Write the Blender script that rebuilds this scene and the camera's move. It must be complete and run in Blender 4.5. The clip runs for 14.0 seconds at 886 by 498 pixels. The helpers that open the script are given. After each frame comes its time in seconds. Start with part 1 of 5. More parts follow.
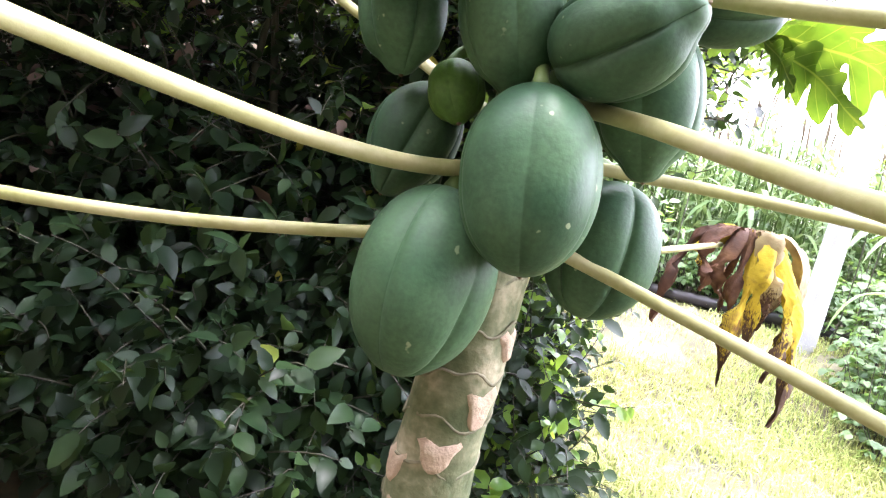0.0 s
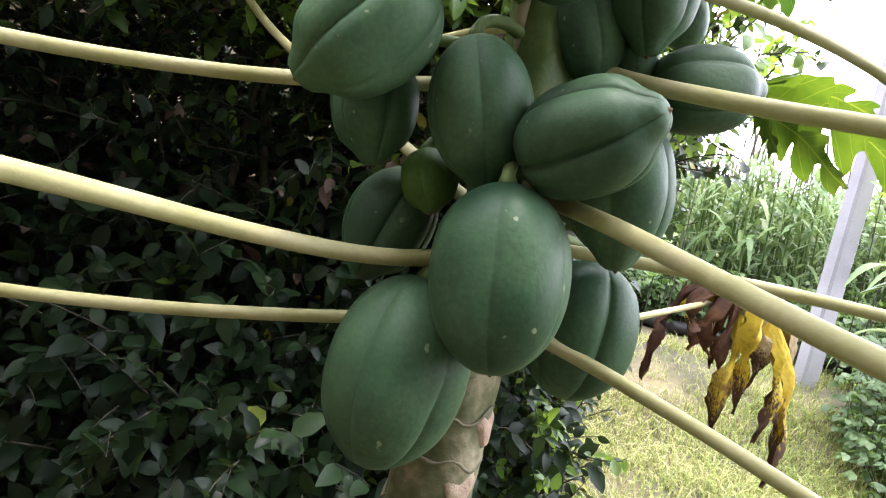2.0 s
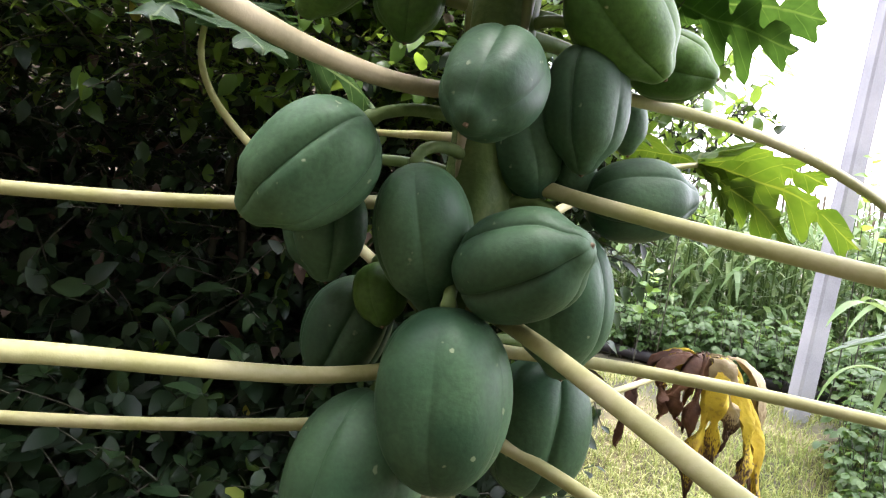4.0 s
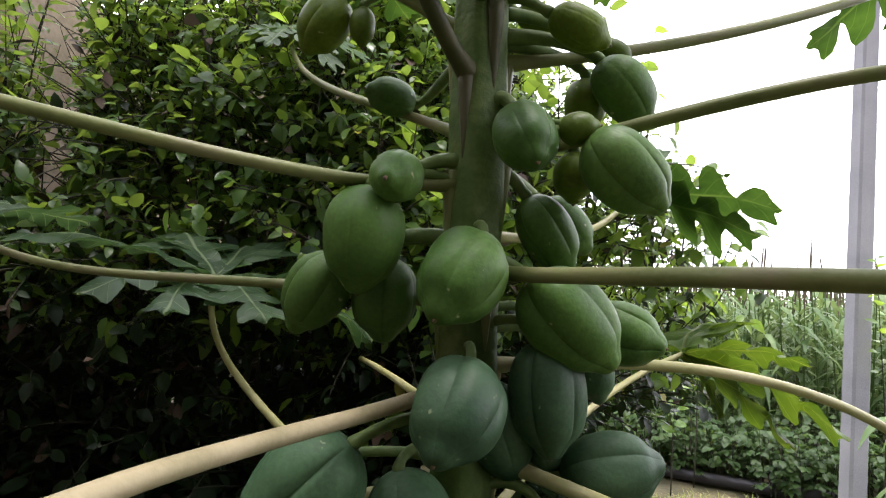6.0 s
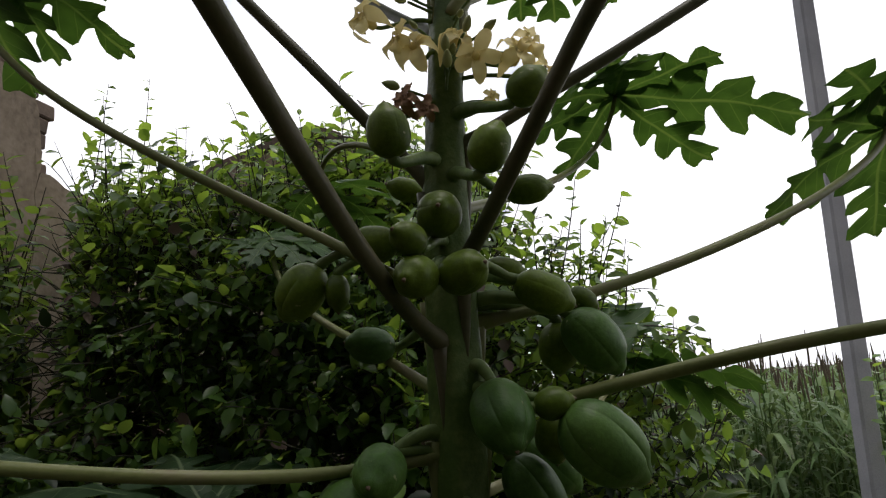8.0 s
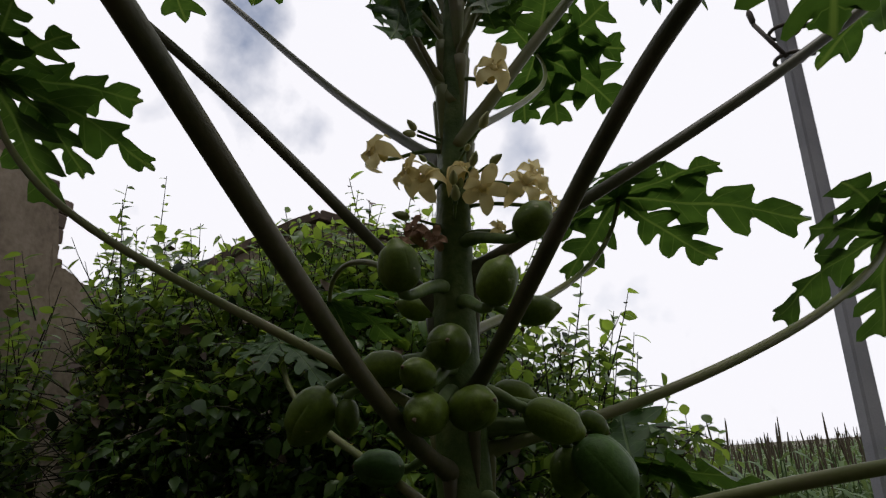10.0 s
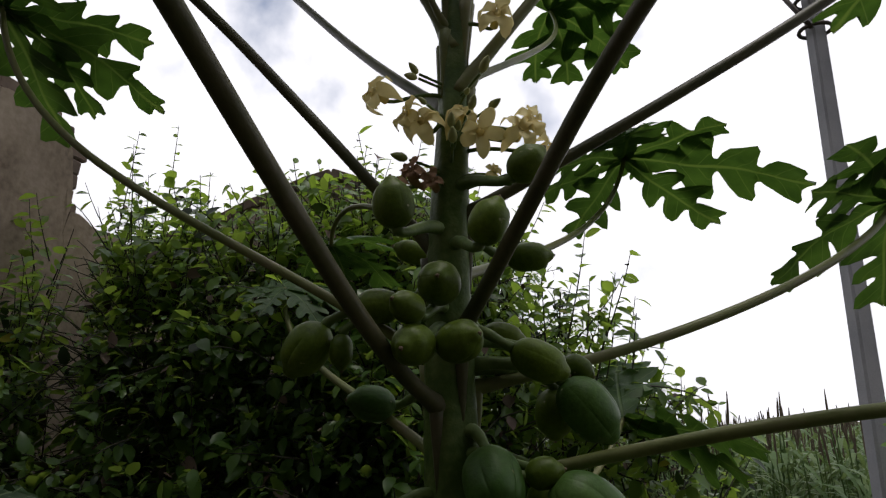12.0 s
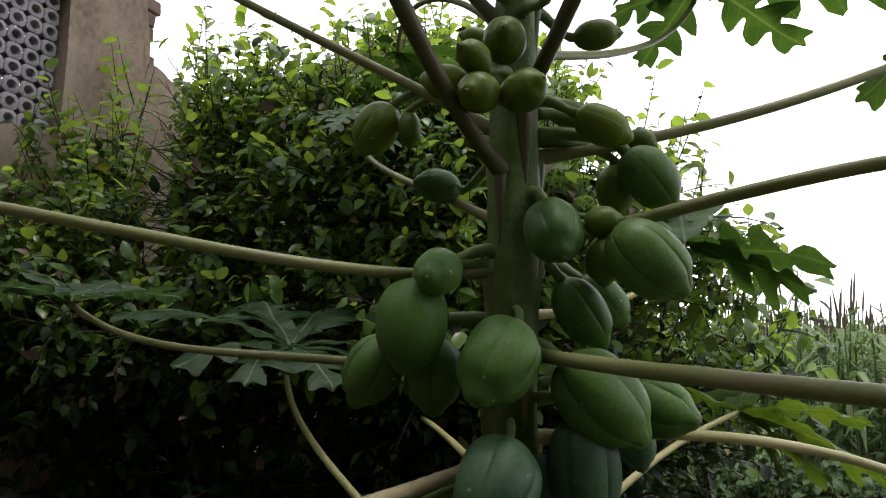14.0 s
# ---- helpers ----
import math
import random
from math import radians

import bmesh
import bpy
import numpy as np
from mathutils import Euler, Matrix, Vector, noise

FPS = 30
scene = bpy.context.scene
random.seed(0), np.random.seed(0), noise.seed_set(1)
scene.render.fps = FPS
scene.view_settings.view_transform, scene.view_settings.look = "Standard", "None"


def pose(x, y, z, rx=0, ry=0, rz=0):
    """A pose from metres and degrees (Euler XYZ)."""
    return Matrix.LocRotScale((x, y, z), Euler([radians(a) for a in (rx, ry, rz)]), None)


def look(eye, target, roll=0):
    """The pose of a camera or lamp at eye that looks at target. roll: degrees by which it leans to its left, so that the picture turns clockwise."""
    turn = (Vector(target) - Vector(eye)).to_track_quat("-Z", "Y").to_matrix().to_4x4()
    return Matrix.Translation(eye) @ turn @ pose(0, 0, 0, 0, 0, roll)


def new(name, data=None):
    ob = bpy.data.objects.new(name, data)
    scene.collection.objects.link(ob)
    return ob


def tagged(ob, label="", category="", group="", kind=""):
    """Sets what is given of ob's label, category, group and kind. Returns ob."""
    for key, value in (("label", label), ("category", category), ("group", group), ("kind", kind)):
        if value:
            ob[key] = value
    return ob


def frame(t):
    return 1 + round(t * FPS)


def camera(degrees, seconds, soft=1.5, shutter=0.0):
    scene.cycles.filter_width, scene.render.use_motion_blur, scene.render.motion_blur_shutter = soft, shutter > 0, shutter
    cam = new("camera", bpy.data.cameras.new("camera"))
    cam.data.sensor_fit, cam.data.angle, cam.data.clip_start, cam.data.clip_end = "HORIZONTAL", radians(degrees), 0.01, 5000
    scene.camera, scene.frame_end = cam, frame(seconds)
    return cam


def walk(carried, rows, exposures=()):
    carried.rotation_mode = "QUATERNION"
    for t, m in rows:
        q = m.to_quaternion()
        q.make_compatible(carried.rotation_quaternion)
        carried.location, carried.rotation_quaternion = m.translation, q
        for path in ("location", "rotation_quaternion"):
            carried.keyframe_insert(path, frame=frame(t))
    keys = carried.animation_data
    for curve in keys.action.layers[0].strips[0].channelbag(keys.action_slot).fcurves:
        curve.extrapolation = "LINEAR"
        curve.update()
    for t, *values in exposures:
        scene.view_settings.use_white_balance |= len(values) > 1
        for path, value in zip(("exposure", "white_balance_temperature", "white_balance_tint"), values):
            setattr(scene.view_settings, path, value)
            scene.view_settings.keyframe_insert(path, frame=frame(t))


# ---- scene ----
cam = camera(71.0, 14.0, 1.2)
PATH = [
    (0, (0.117, -0.125, 1.036), (0.104, 1.852, 0.731), 9.9),
    (0.5, (0.142, -0.101, 1.079), (0.194, 1.88, 0.811), 9.4),
    (1, (0.147, -0.113, 1.099), (0.174, 1.869, 0.837), 9.5),
    (1.5, (0.131, -0.113, 1.073), (0.099, 1.867, 0.794), 11.0),
    (2, (0.141, -0.113, 1.124), (0.103, 1.873, 0.888), 9.2),
    (2.5, (0.155, -0.118, 1.151), (0.137, 1.87, 0.934), 8.7),
    (2.7, (0.16, -0.118, 1.172), (0.145, 1.872, 0.977), 7.9),
    (4.8, (0.205, -0.168, 1.32), (0.133, 1.829, 1.232), 6.8),
    (5, (0.21, -0.183, 1.355), (0.107, 1.814, 1.309), 5.8),
    (5.5, (0.226, -0.212, 1.457), (0.097, 1.783, 1.531), 3.7),
    (6, (0.238, -0.222, 1.521), (0.092, 1.767, 1.672), 1.7),
    (6.5, (0.251, -0.227, 1.594), (0.137, 1.759, 1.8), -0.0),
    (7, (0.258, -0.24, 1.69), (0.193, 1.734, 2.008), -1.7),
    (7.5, (0.253, -0.267, 1.746), (0.145, 1.694, 2.128), -2.5),
    (8, (0.271, -0.283, 1.788), (0.151, 1.666, 2.218), -3.5),
    (8.5, (0.285, -0.3, 1.821), (0.156, 1.622, 2.358), -4.3),
    (9, (0.277, -0.329, 1.865), (0.115, 1.559, 2.507), -5.0),
    (9.2, (0.286, -0.329, 1.868), (0.125, 1.553, 2.525), -4.6),
    (11.3, (0.257, -0.319, 1.875), (0.162, 1.58, 2.497), -3.3),
    (11.5, (0.325, -0.337, 1.852), (0.188, 1.56, 2.47), -2.7),
    (12, (0.305, -0.329, 1.82), (0.131, 1.585, 2.374), -1.2),
    (12.5, (0.268, -0.315, 1.749), (0.017, 1.613, 2.217), -0.3),
    (13, (0.258, -0.295, 1.689), (-0.009, 1.649, 2.077), -0.3),
    (13.5, (0.263, -0.304, 1.648), (-0.012, 1.651, 1.969), 0.4),
    (14, (0.302, -0.322, 1.598), (-0.085, 1.625, 1.843), 0.6),
]
walk(cam, [(t, look(eye, target, roll)) for t, eye, target, roll in PATH],
     [(0, 2.45, 5980, 25), (0.4, 1.8, 6050, 24), (0.9, 1.3, 6100, 22), (1.5, 1.25, 6150, 21), (2.0, 1.38, 6150, 21), (2.5, 1.36, 6150, 21), (5.0, 1.02, 6280, 20), (6.0, 0.25, 6400, 18), (7.0, -0.7, 6500, 13),
      (8.0, -1.55, 6500, 13), (9.0, -2.0, 6500, 13), (11.5, -2.22, 6500, 13), (12.0, -1.95, 6500, 13), (13.0, -1.32, 6500, 14), (14.0, -0.65, 6480, 16)])

# ---------------- world, sun, exposure
world = bpy.data.worlds.new("overcast_sky")
scene.world = world
world.use_nodes = True
wn, wl = world.node_tree.nodes, world.node_tree.links
sky = wn.new("ShaderNodeTexSky")
sky.sky_type, sky.sun_disc = "NISHITA", False
sky.sun_elevation, sky.sun_rotation = radians(79.7), radians(106)
geo = wn.new("ShaderNodeTexCoord")
cloud = wn.new("ShaderNodeTexNoise")
cloud.inputs["Scale"].default_value, cloud.inputs["Detail"].default_value = 3.2, 8
ramp = wn.new("ShaderNodeMapRange")
ramp.inputs[1].default_value, ramp.inputs[2].default_value = 0.30, 0.43
ramp.inputs[3].default_value, ramp.inputs[4].default_value = 0.12, 1.0
blue = wn.new("ShaderNodeMixRGB")
blue.blend_type = "MULTIPLY"
blue.inputs[0].default_value = 1.0
blue.inputs[2].default_value = (0.13, 0.13, 0.13, 1)
mix = wn.new("ShaderNodeMixRGB")
mix.inputs[2].default_value = (1.30, 1.31, 1.36, 1)
turned = wn.new("ShaderNodeMapping")
turned.inputs["Rotation"].default_value = (0, 0, radians(60))
wl.new(geo.outputs["Generated"], turned.inputs["Vector"])
wl.new(turned.outputs[0], cloud.inputs["Vector"])
wl.new(cloud.outputs[0], ramp.inputs[0])
wl.new(ramp.outputs[0], mix.inputs[0])
wl.new(sky.outputs[0], blue.inputs[1])
wl.new(blue.outputs[0], mix.inputs[1])
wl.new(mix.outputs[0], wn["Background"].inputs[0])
# broken cloud, thin and bright over the open field; dimmed over the unseen yard to cut fill
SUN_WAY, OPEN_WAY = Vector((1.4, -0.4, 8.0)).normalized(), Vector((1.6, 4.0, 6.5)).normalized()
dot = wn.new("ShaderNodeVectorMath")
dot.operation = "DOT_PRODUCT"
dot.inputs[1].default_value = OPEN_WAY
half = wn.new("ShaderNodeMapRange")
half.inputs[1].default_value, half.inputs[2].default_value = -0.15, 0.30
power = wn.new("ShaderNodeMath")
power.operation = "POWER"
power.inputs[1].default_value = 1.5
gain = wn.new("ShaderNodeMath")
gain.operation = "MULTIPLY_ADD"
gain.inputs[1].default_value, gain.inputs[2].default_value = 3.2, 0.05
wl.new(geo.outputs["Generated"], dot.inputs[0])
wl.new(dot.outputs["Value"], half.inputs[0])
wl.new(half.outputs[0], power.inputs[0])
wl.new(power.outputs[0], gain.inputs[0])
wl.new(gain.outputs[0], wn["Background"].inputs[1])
sun = new("sun", bpy.data.lights.new("sun", "SUN"))
sun.data.energy, sun.data.angle, sun.data.color = 3.0, radians(11), (1.0, 0.95, 0.86)
sun.matrix_world = look(SUN_WAY * 10, (0, 0, 0))


# ---------------- helpers of this scene
def nodes_of(name):
    m = bpy.data.materials.new(name)
    m.use_nodes = True
    return m, m.node_tree.nodes, m.node_tree.links, m.node_tree.nodes["Principled BSDF"]


def surface(name, stops, scale=8.0, rough=0.6, bump=0.0, fine=60.0, island=0.0, per_object=0.0, metal=0.0, spec=0.5):
    """A surface whose colour runs through the stops by noise at two scales, varied from piece to piece."""
    m, n, l, b = nodes_of(name)
    co = n.new("ShaderNodeTexCoord")
    big, small = n.new("ShaderNodeTexNoise"), n.new("ShaderNodeTexNoise")
    big.inputs["Scale"].default_value, big.inputs["Detail"].default_value = scale, 5
    small.inputs["Scale"].default_value, small.inputs["Detail"].default_value = fine, 4
    add = n.new("ShaderNodeMath")
    add.operation = "MULTIPLY_ADD"
    add.inputs[1].default_value = 0.35
    l.new(co.outputs["Object"], big.inputs["Vector"])
    l.new(co.outputs["Object"], small.inputs["Vector"])
    l.new(small.outputs[0], add.inputs[0])
    l.new(big.outputs[0], add.inputs[2])
    value = add.outputs[0]
    for amount, kind, out in ((island, "ShaderNodeNewGeometry", "Random Per Island"), (per_object, "ShaderNodeObjectInfo", "Random")):
        if amount:
            g, a = n.new(kind), n.new("ShaderNodeMath")
            a.operation = "MULTIPLY_ADD"
            a.inputs[1].default_value = amount
            l.new(g.outputs[out], a.inputs[0])
            l.new(value, a.inputs[2])
            value = a.outputs[0]
    r = n.new("ShaderNodeValToRGB")
    lo, hi = 0.42, 0.92 + island + per_object
    while len(r.color_ramp.elements) < len(stops):
        r.color_ramp.elements.new(0.5)
    rng = n.new("ShaderNodeMapRange")
    rng.inputs[1].default_value, rng.inputs[2].default_value = lo, hi
    for k, c in enumerate(stops):
        r.color_ramp.elements[k].position = k / max(1, len(stops) - 1)
        r.color_ramp.elements[k].color = (*c, 1)
    l.new(value, rng.inputs[0])
    l.new(rng.outputs[0], r.inputs[0])
    l.new(r.outputs[0], b.inputs["Base Color"])
    b.inputs["Roughness"].default_value = rough
    b.inputs["Metallic"].default_value = metal
    b.inputs["Specular IOR Level"].default_value = spec
    if bump:
        bp = n.new("ShaderNodeBump")
        bp.inputs["Strength"].default_value, bp.inputs["Distance"].default_value = bump, 0.01
        l.new(add.outputs[0], bp.inputs["Height"])
        l.new(bp.outputs[0], b.inputs["Normal"])
    return m


def leafy(name, stops, glow, rough=0.45, island=0.6, scale=6.0, share=0.35, spec=0.35):
    """Foliage: a glossy leaf face that also lets some light through."""
    m = surface(name, stops, scale=scale, rough=rough, island=island, fine=25.0, spec=spec)
    n, l = m.node_tree.nodes, m.node_tree.links
    tr = n.new("ShaderNodeBsdfTranslucent")
    tr.inputs[0].default_value = (*glow, 1)
    mx = n.new("ShaderNodeMixShader")
    mx.inputs[0].default_value = share
    l.new(n["Principled BSDF"].outputs[0], mx.inputs[1])
    l.new(tr.outputs[0], mx.inputs[2])
    l.new(mx.outputs[0], n["Material Output"].inputs[0])
    return m


def mesh_of(name, verts, faces, smooth=False, uv=None):
    me = bpy.data.meshes.new(name)
    me.from_pydata([tuple(v) for v in verts], [], [tuple(q) for q in faces])
    if smooth:
        me.polygons.foreach_set("use_smooth", [True] * len(me.polygons))
    if uv is not None:
        layer = me.uv_layers.new(name="uv")
        idx = np.empty(len(me.loops), dtype=np.int32)
        me.loops.foreach_get("vertex_index", idx)
        layer.data.foreach_set("uv", np.asarray(uv, dtype=np.float32)[idx].ravel())
    me.update()
    return me


def piece(name, me, material, parent=None, label=""):
    if not me.materials:
        me.materials.append(material)
    ob = new(name, me)
    if parent is not None:
        ob.parent = parent
    if label:
        tagged(ob, label)
    return ob


def part(name, bm, material, parent=None, label=""):
    me = bpy.data.meshes.new(name)
    bm.to_mesh(me)
    bm.free()
    return piece(name, me, material, parent, label)


def thing(name, label, category, at=(0, 0, 0), group="", kind=""):
    e = new(name)
    e.location = at
    e.empty_display_size = 0.05
    return tagged(e, label, category, group, kind)


def under(ob, parent):
    """Makes ob a child of parent and leaves it where it stands."""
    ob.parent = parent
    ob.matrix_parent_inverse = Matrix.Translation(-Vector(parent.location)) if parent.type == "EMPTY" else Matrix()
    return ob


def bezier(p, n):
    s = np.linspace(0, 1, n)[:, None]
    p = [np.asarray(q, float) for q in p]
    return (1 - s) ** 3 * p[0] + 3 * s * (1 - s) ** 2 * p[1] + 3 * s * s * (1 - s) * p[2] + s ** 3 * p[3]


def tube(points, radii, sides=12, wobble=0.0, cap=True):
    """Vertices and faces of a tube along the points."""
    pts = np.asarray(points, float)
    radii = np.broadcast_to(np.asarray(radii, float), (len(pts),))
    d = np.gradient(pts, axis=0)
    d /= np.maximum(np.linalg.norm(d, axis=1), 1e-9)[:, None]
    ref = np.array([0, 0, 1.0]) if abs(d[0][2]) < 0.8 else np.array([0, 1.0, 0])
    verts, faces = [], []
    a = np.linspace(0, 2 * np.pi, sides, endpoint=False)
    side = np.cross(d[0], ref)
    for k in range(len(pts)):
        side = side - d[k] * (side @ d[k])
        side /= max(np.linalg.norm(side), 1e-9)
        up = np.cross(side, d[k])
        r = radii[k] * (1 + wobble * np.sin(a * 3 + k * 0.7))
        verts.append(pts[k] + (np.cos(a) * r)[:, None] * side + (np.sin(a) * r)[:, None] * up)
    for k in range(len(pts) - 1):
        for j in range(sides):
            q = (j + 1) % sides
            faces.append((k * sides + j, k * sides + q, (k + 1) * sides + q, (k + 1) * sides + j))
    if cap:
        faces.append(tuple(range(sides - 1, -1, -1)))
        faces.append(tuple((len(pts) - 1) * sides + j for j in range(sides)))
    return np.concatenate(verts), faces


def join(chunks):
    verts, faces, n = [], [], 0
    for v, f in chunks:
        verts.append(np.asarray(v))
        faces += [tuple(i + n for i in q) for q in f]
        n += len(v)
    return np.concatenate(verts), faces


def basis(axis, hint=(0, 0, 1)):
    """Three directions, the last one along axis."""
    z = np.asarray(axis, float)
    z = z / np.linalg.norm(z)
    h = np.asarray(hint, float)
    if abs(h @ z) > 0.95 * np.linalg.norm(h):
        h = np.array([1.0, 0.2, 0.1])
    x = np.cross(h, z)
    x /= np.linalg.norm(x)
    return x, np.cross(z, x), z


# ---------------- materials
def papaya_skin(name, dark, light, blush, waxy):
    m, n, l, b = nodes_of(name)
    co, oi = n.new("ShaderNodeTexCoord"), n.new("ShaderNodeObjectInfo")
    shift = n.new("ShaderNodeVectorMath")
    shift.operation = "ADD"
    l.new(co.outputs["Object"], shift.inputs[0])
    l.new(oi.outputs["Random"], shift.inputs[1])
    big, small, spots = n.new("ShaderNodeTexNoise"), n.new("ShaderNodeTexNoise"), n.new("ShaderNodeTexNoise")
    for t, sc, de in ((big, 9, 4), (small, 160, 3), (spots, 55, 2)):
        t.inputs["Scale"].default_value, t.inputs["Detail"].default_value = sc, de
        l.new(shift.outputs[0], t.inputs["Vector"])
    r = n.new("ShaderNodeValToRGB")
    r.color_ramp.elements[0].position, r.color_ramp.elements[1].position = 0.35, 0.68
    r.color_ramp.elements[0].color, r.color_ramp.elements[1].color = (*dark, 1), (*light, 1)
    l.new(big.outputs[0], r.inputs[0])
    grain = n.new("ShaderNodeMixRGB")
    grain.blend_type, grain.inputs[0].default_value = "OVERLAY", 0.40
    l.new(r.outputs[0], grain.inputs[1])
    l.new(small.outputs[0], grain.inputs[2])
    # pale dried latex spots and small scuffs
    sp = n.new("ShaderNodeMapRange")
    sp.inputs[1].default_value, sp.inputs[2].default_value = 0.715, 0.76
    l.new(spots.outputs[0], sp.inputs[0])
    latex = n.new("ShaderNodeMixRGB")
    latex.inputs[2].default_value = (*blush, 1)
    l.new(sp.outputs[0], latex.inputs[0])
    l.new(grain.outputs[0], latex.inputs[1])
    hue = n.new("ShaderNodeHueSaturation")
    hv = n.new("ShaderNodeMapRange")
    hv.inputs[3].default_value, hv.inputs[4].default_value = 0.82, 1.18
    l.new(oi.outputs["Random"], hv.inputs[0])
    l.new(hv.outputs[0], hue.inputs["Value"])
    l.new(latex.outputs[0], hue.inputs["Color"])
    l.new(hue.outputs[0], b.inputs["Base Color"])
    ro = n.new("ShaderNodeMapRange")
    ro.inputs[3].default_value, ro.inputs[4].default_value = waxy - 0.08, waxy + 0.12
    l.new(big.outputs[0], ro.inputs[0])
    l.new(ro.outputs[0], b.inputs["Roughness"])
    bp = n.new("ShaderNodeBump")
    b.inputs["Specular IOR Level"].default_value = 0.22
    bp.inputs["Strength"].default_value, bp.inputs["Distance"].default_value = 0.12, 0.004
    l.new(small.outputs[0], bp.inputs["Height"])
    l.new(bp.outputs[0], b.inputs["Normal"])
    return m


SKIN_DARK = papaya_skin("dark_papaya_skin", (0.023, 0.059, 0.027), (0.056, 0.110, 0.052), (0.20, 0.24, 0.14), 0.48)
SKIN_MID = papaya_skin("green_papaya_skin", (0.037, 0.090, 0.015), (0.072, 0.142, 0.027), (0.24, 0.26, 0.13), 0.46)
SKIN_YOUNG = papaya_skin("young_papaya_skin", (0.058, 0.096, 0.006), (0.104, 0.150, 0.012), (0.26, 0.28, 0.12), 0.45)
SCAR = surface("dry_blossom_scar", [(0.05, 0.03, 0.015), (0.16, 0.11, 0.06)], 60, 0.8, 0.4)
STALK = surface("green_fruit_stalk", [(0.060, 0.105, 0.026), (0.125, 0.175, 0.052)], 30, 0.5, 0.2, spec=0.25)
TRUNK_MAT = surface("papaya_bark", [(0.046, 0.062, 0.024), (0.080, 0.098, 0.044), (0.145, 0.150, 0.080), (0.29, 0.265, 0.17), (0.42, 0.38, 0.27)], 9, 0.7, 0.6, 70, spec=0.25)
STEM_MAT = surface("green_papaya_stem", [(0.034, 0.064, 0.011), (0.058, 0.098, 0.019), (0.120, 0.158, 0.050)], 20, 0.5, 0.4, 110, spec=0.25)
SCAR_MAT = surface("leaf_scar", [(0.24, 0.18, 0.115), (0.42, 0.31, 0.22), (0.34, 0.27, 0.175)], 40, 0.8, 0.6, 140, per_object=0.3)
TRACE_MAT = surface("pale_leaf_trace", [(0.08, 0.085, 0.045), (0.16, 0.15, 0.09), (0.27, 0.24, 0.16)], 25, 0.8, 0.5, 120)
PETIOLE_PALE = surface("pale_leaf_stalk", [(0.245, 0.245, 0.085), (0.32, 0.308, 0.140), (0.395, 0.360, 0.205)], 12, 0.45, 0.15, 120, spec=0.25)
# one tan stalk, painted darker for the shade of the leaves above it
PETIOLE_TAN_SHADED = surface("shaded_tan_leaf_stalk", [(0.20, 0.175, 0.095), (0.27, 0.230, 0.135), (0.33, 0.280, 0.175)], 12, 0.5, 0.15, 120, spec=0.25)
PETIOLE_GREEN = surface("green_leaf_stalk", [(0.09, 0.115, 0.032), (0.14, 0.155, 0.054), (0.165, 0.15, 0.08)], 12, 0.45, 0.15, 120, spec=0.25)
# high stalks against the sky: the shade on their undersides is in the colour
PETIOLE_BACKLIT = surface("backlit_leaf_stalk", [(0.036, 0.042, 0.017), (0.064, 0.063, 0.028), (0.09, 0.078, 0.045)], 12, 0.45, 0.15, 120, spec=0.25)
PETAL = leafy("cream_petal", [(0.62, 0.49, 0.14), (0.78, 0.66, 0.29), (0.85, 0.77, 0.45)], (0.84, 0.71, 0.33), 0.5, 0.3, 30, 0.4)
BUD = surface("green_flower_bud", [(0.14, 0.20, 0.05), (0.30, 0.32, 0.12), (0.46, 0.44, 0.20)], 30, 0.6, 0.2, 90, per_object=0.4)
PETAL_DRY = surface("withered_petal", [(0.14, 0.06, 0.03), (0.34, 0.20, 0.11)], 60, 0.8, 0.4, island=0.4)
# dark and bright copies of the lime leaf carry the bush's shade and light
LIME_SHADED = leafy("lime_leaf", [(0.005, 0.012, 0.006), (0.008, 0.019, 0.008), (0.014, 0.032, 0.012), (0.034, 0.064, 0.022)], (0.07, 0.12, 0.02), 0.42, 0.9, 3.0, 0.20, 0.20)
LIME_LIT = leafy("lit_lime_leaf", [(0.024, 0.060, 0.014), (0.042, 0.094, 0.021), (0.072, 0.145, 0.030), (0.12, 0.20, 0.042)], (0.30, 0.43, 0.055), 0.38, 0.9, 3.0, 0.42, 0.35)
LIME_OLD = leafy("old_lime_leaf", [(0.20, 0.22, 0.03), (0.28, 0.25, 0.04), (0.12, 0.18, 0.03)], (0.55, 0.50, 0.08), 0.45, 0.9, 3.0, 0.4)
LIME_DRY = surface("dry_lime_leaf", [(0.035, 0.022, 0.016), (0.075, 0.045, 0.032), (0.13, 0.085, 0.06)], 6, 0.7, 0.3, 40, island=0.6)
# pale young growth, brightened to carry the sun on the upper bush as well
LIME_NEW = leafy("bright_young_lime_leaf", [(0.045, 0.110, 0.024), (0.080, 0.165, 0.034), (0.15, 0.25, 0.045)], (0.38, 0.56, 0.06), 0.30, 0.9, 3.0, 0.46, 0.45)
TWIG = surface("lime_twig", [(0.018, 0.022, 0.010), (0.055, 0.048, 0.03)], 20, 0.8, 0.4)
MILLET = leafy("millet_leaf", [(0.032, 0.076, 0.017), (0.068, 0.132, 0.032), (0.15, 0.210, 0.070)], (0.20, 0.28, 0.09), 0.5, 0.8, 1.0, 0.3)
MILLET_HEAD = surface("millet_head", [(0.06, 0.045, 0.028), (0.13, 0.10, 0.06)], 20, 0.9, 0.5, 200, island=0.5)
BEAN = leafy("bean_leaf", [(0.020, 0.052, 0.013), (0.038, 0.080, 0.021), (0.07, 0.12, 0.034)], (0.15, 0.25, 0.045), 0.5, 0.8, 2.0, 0.35)
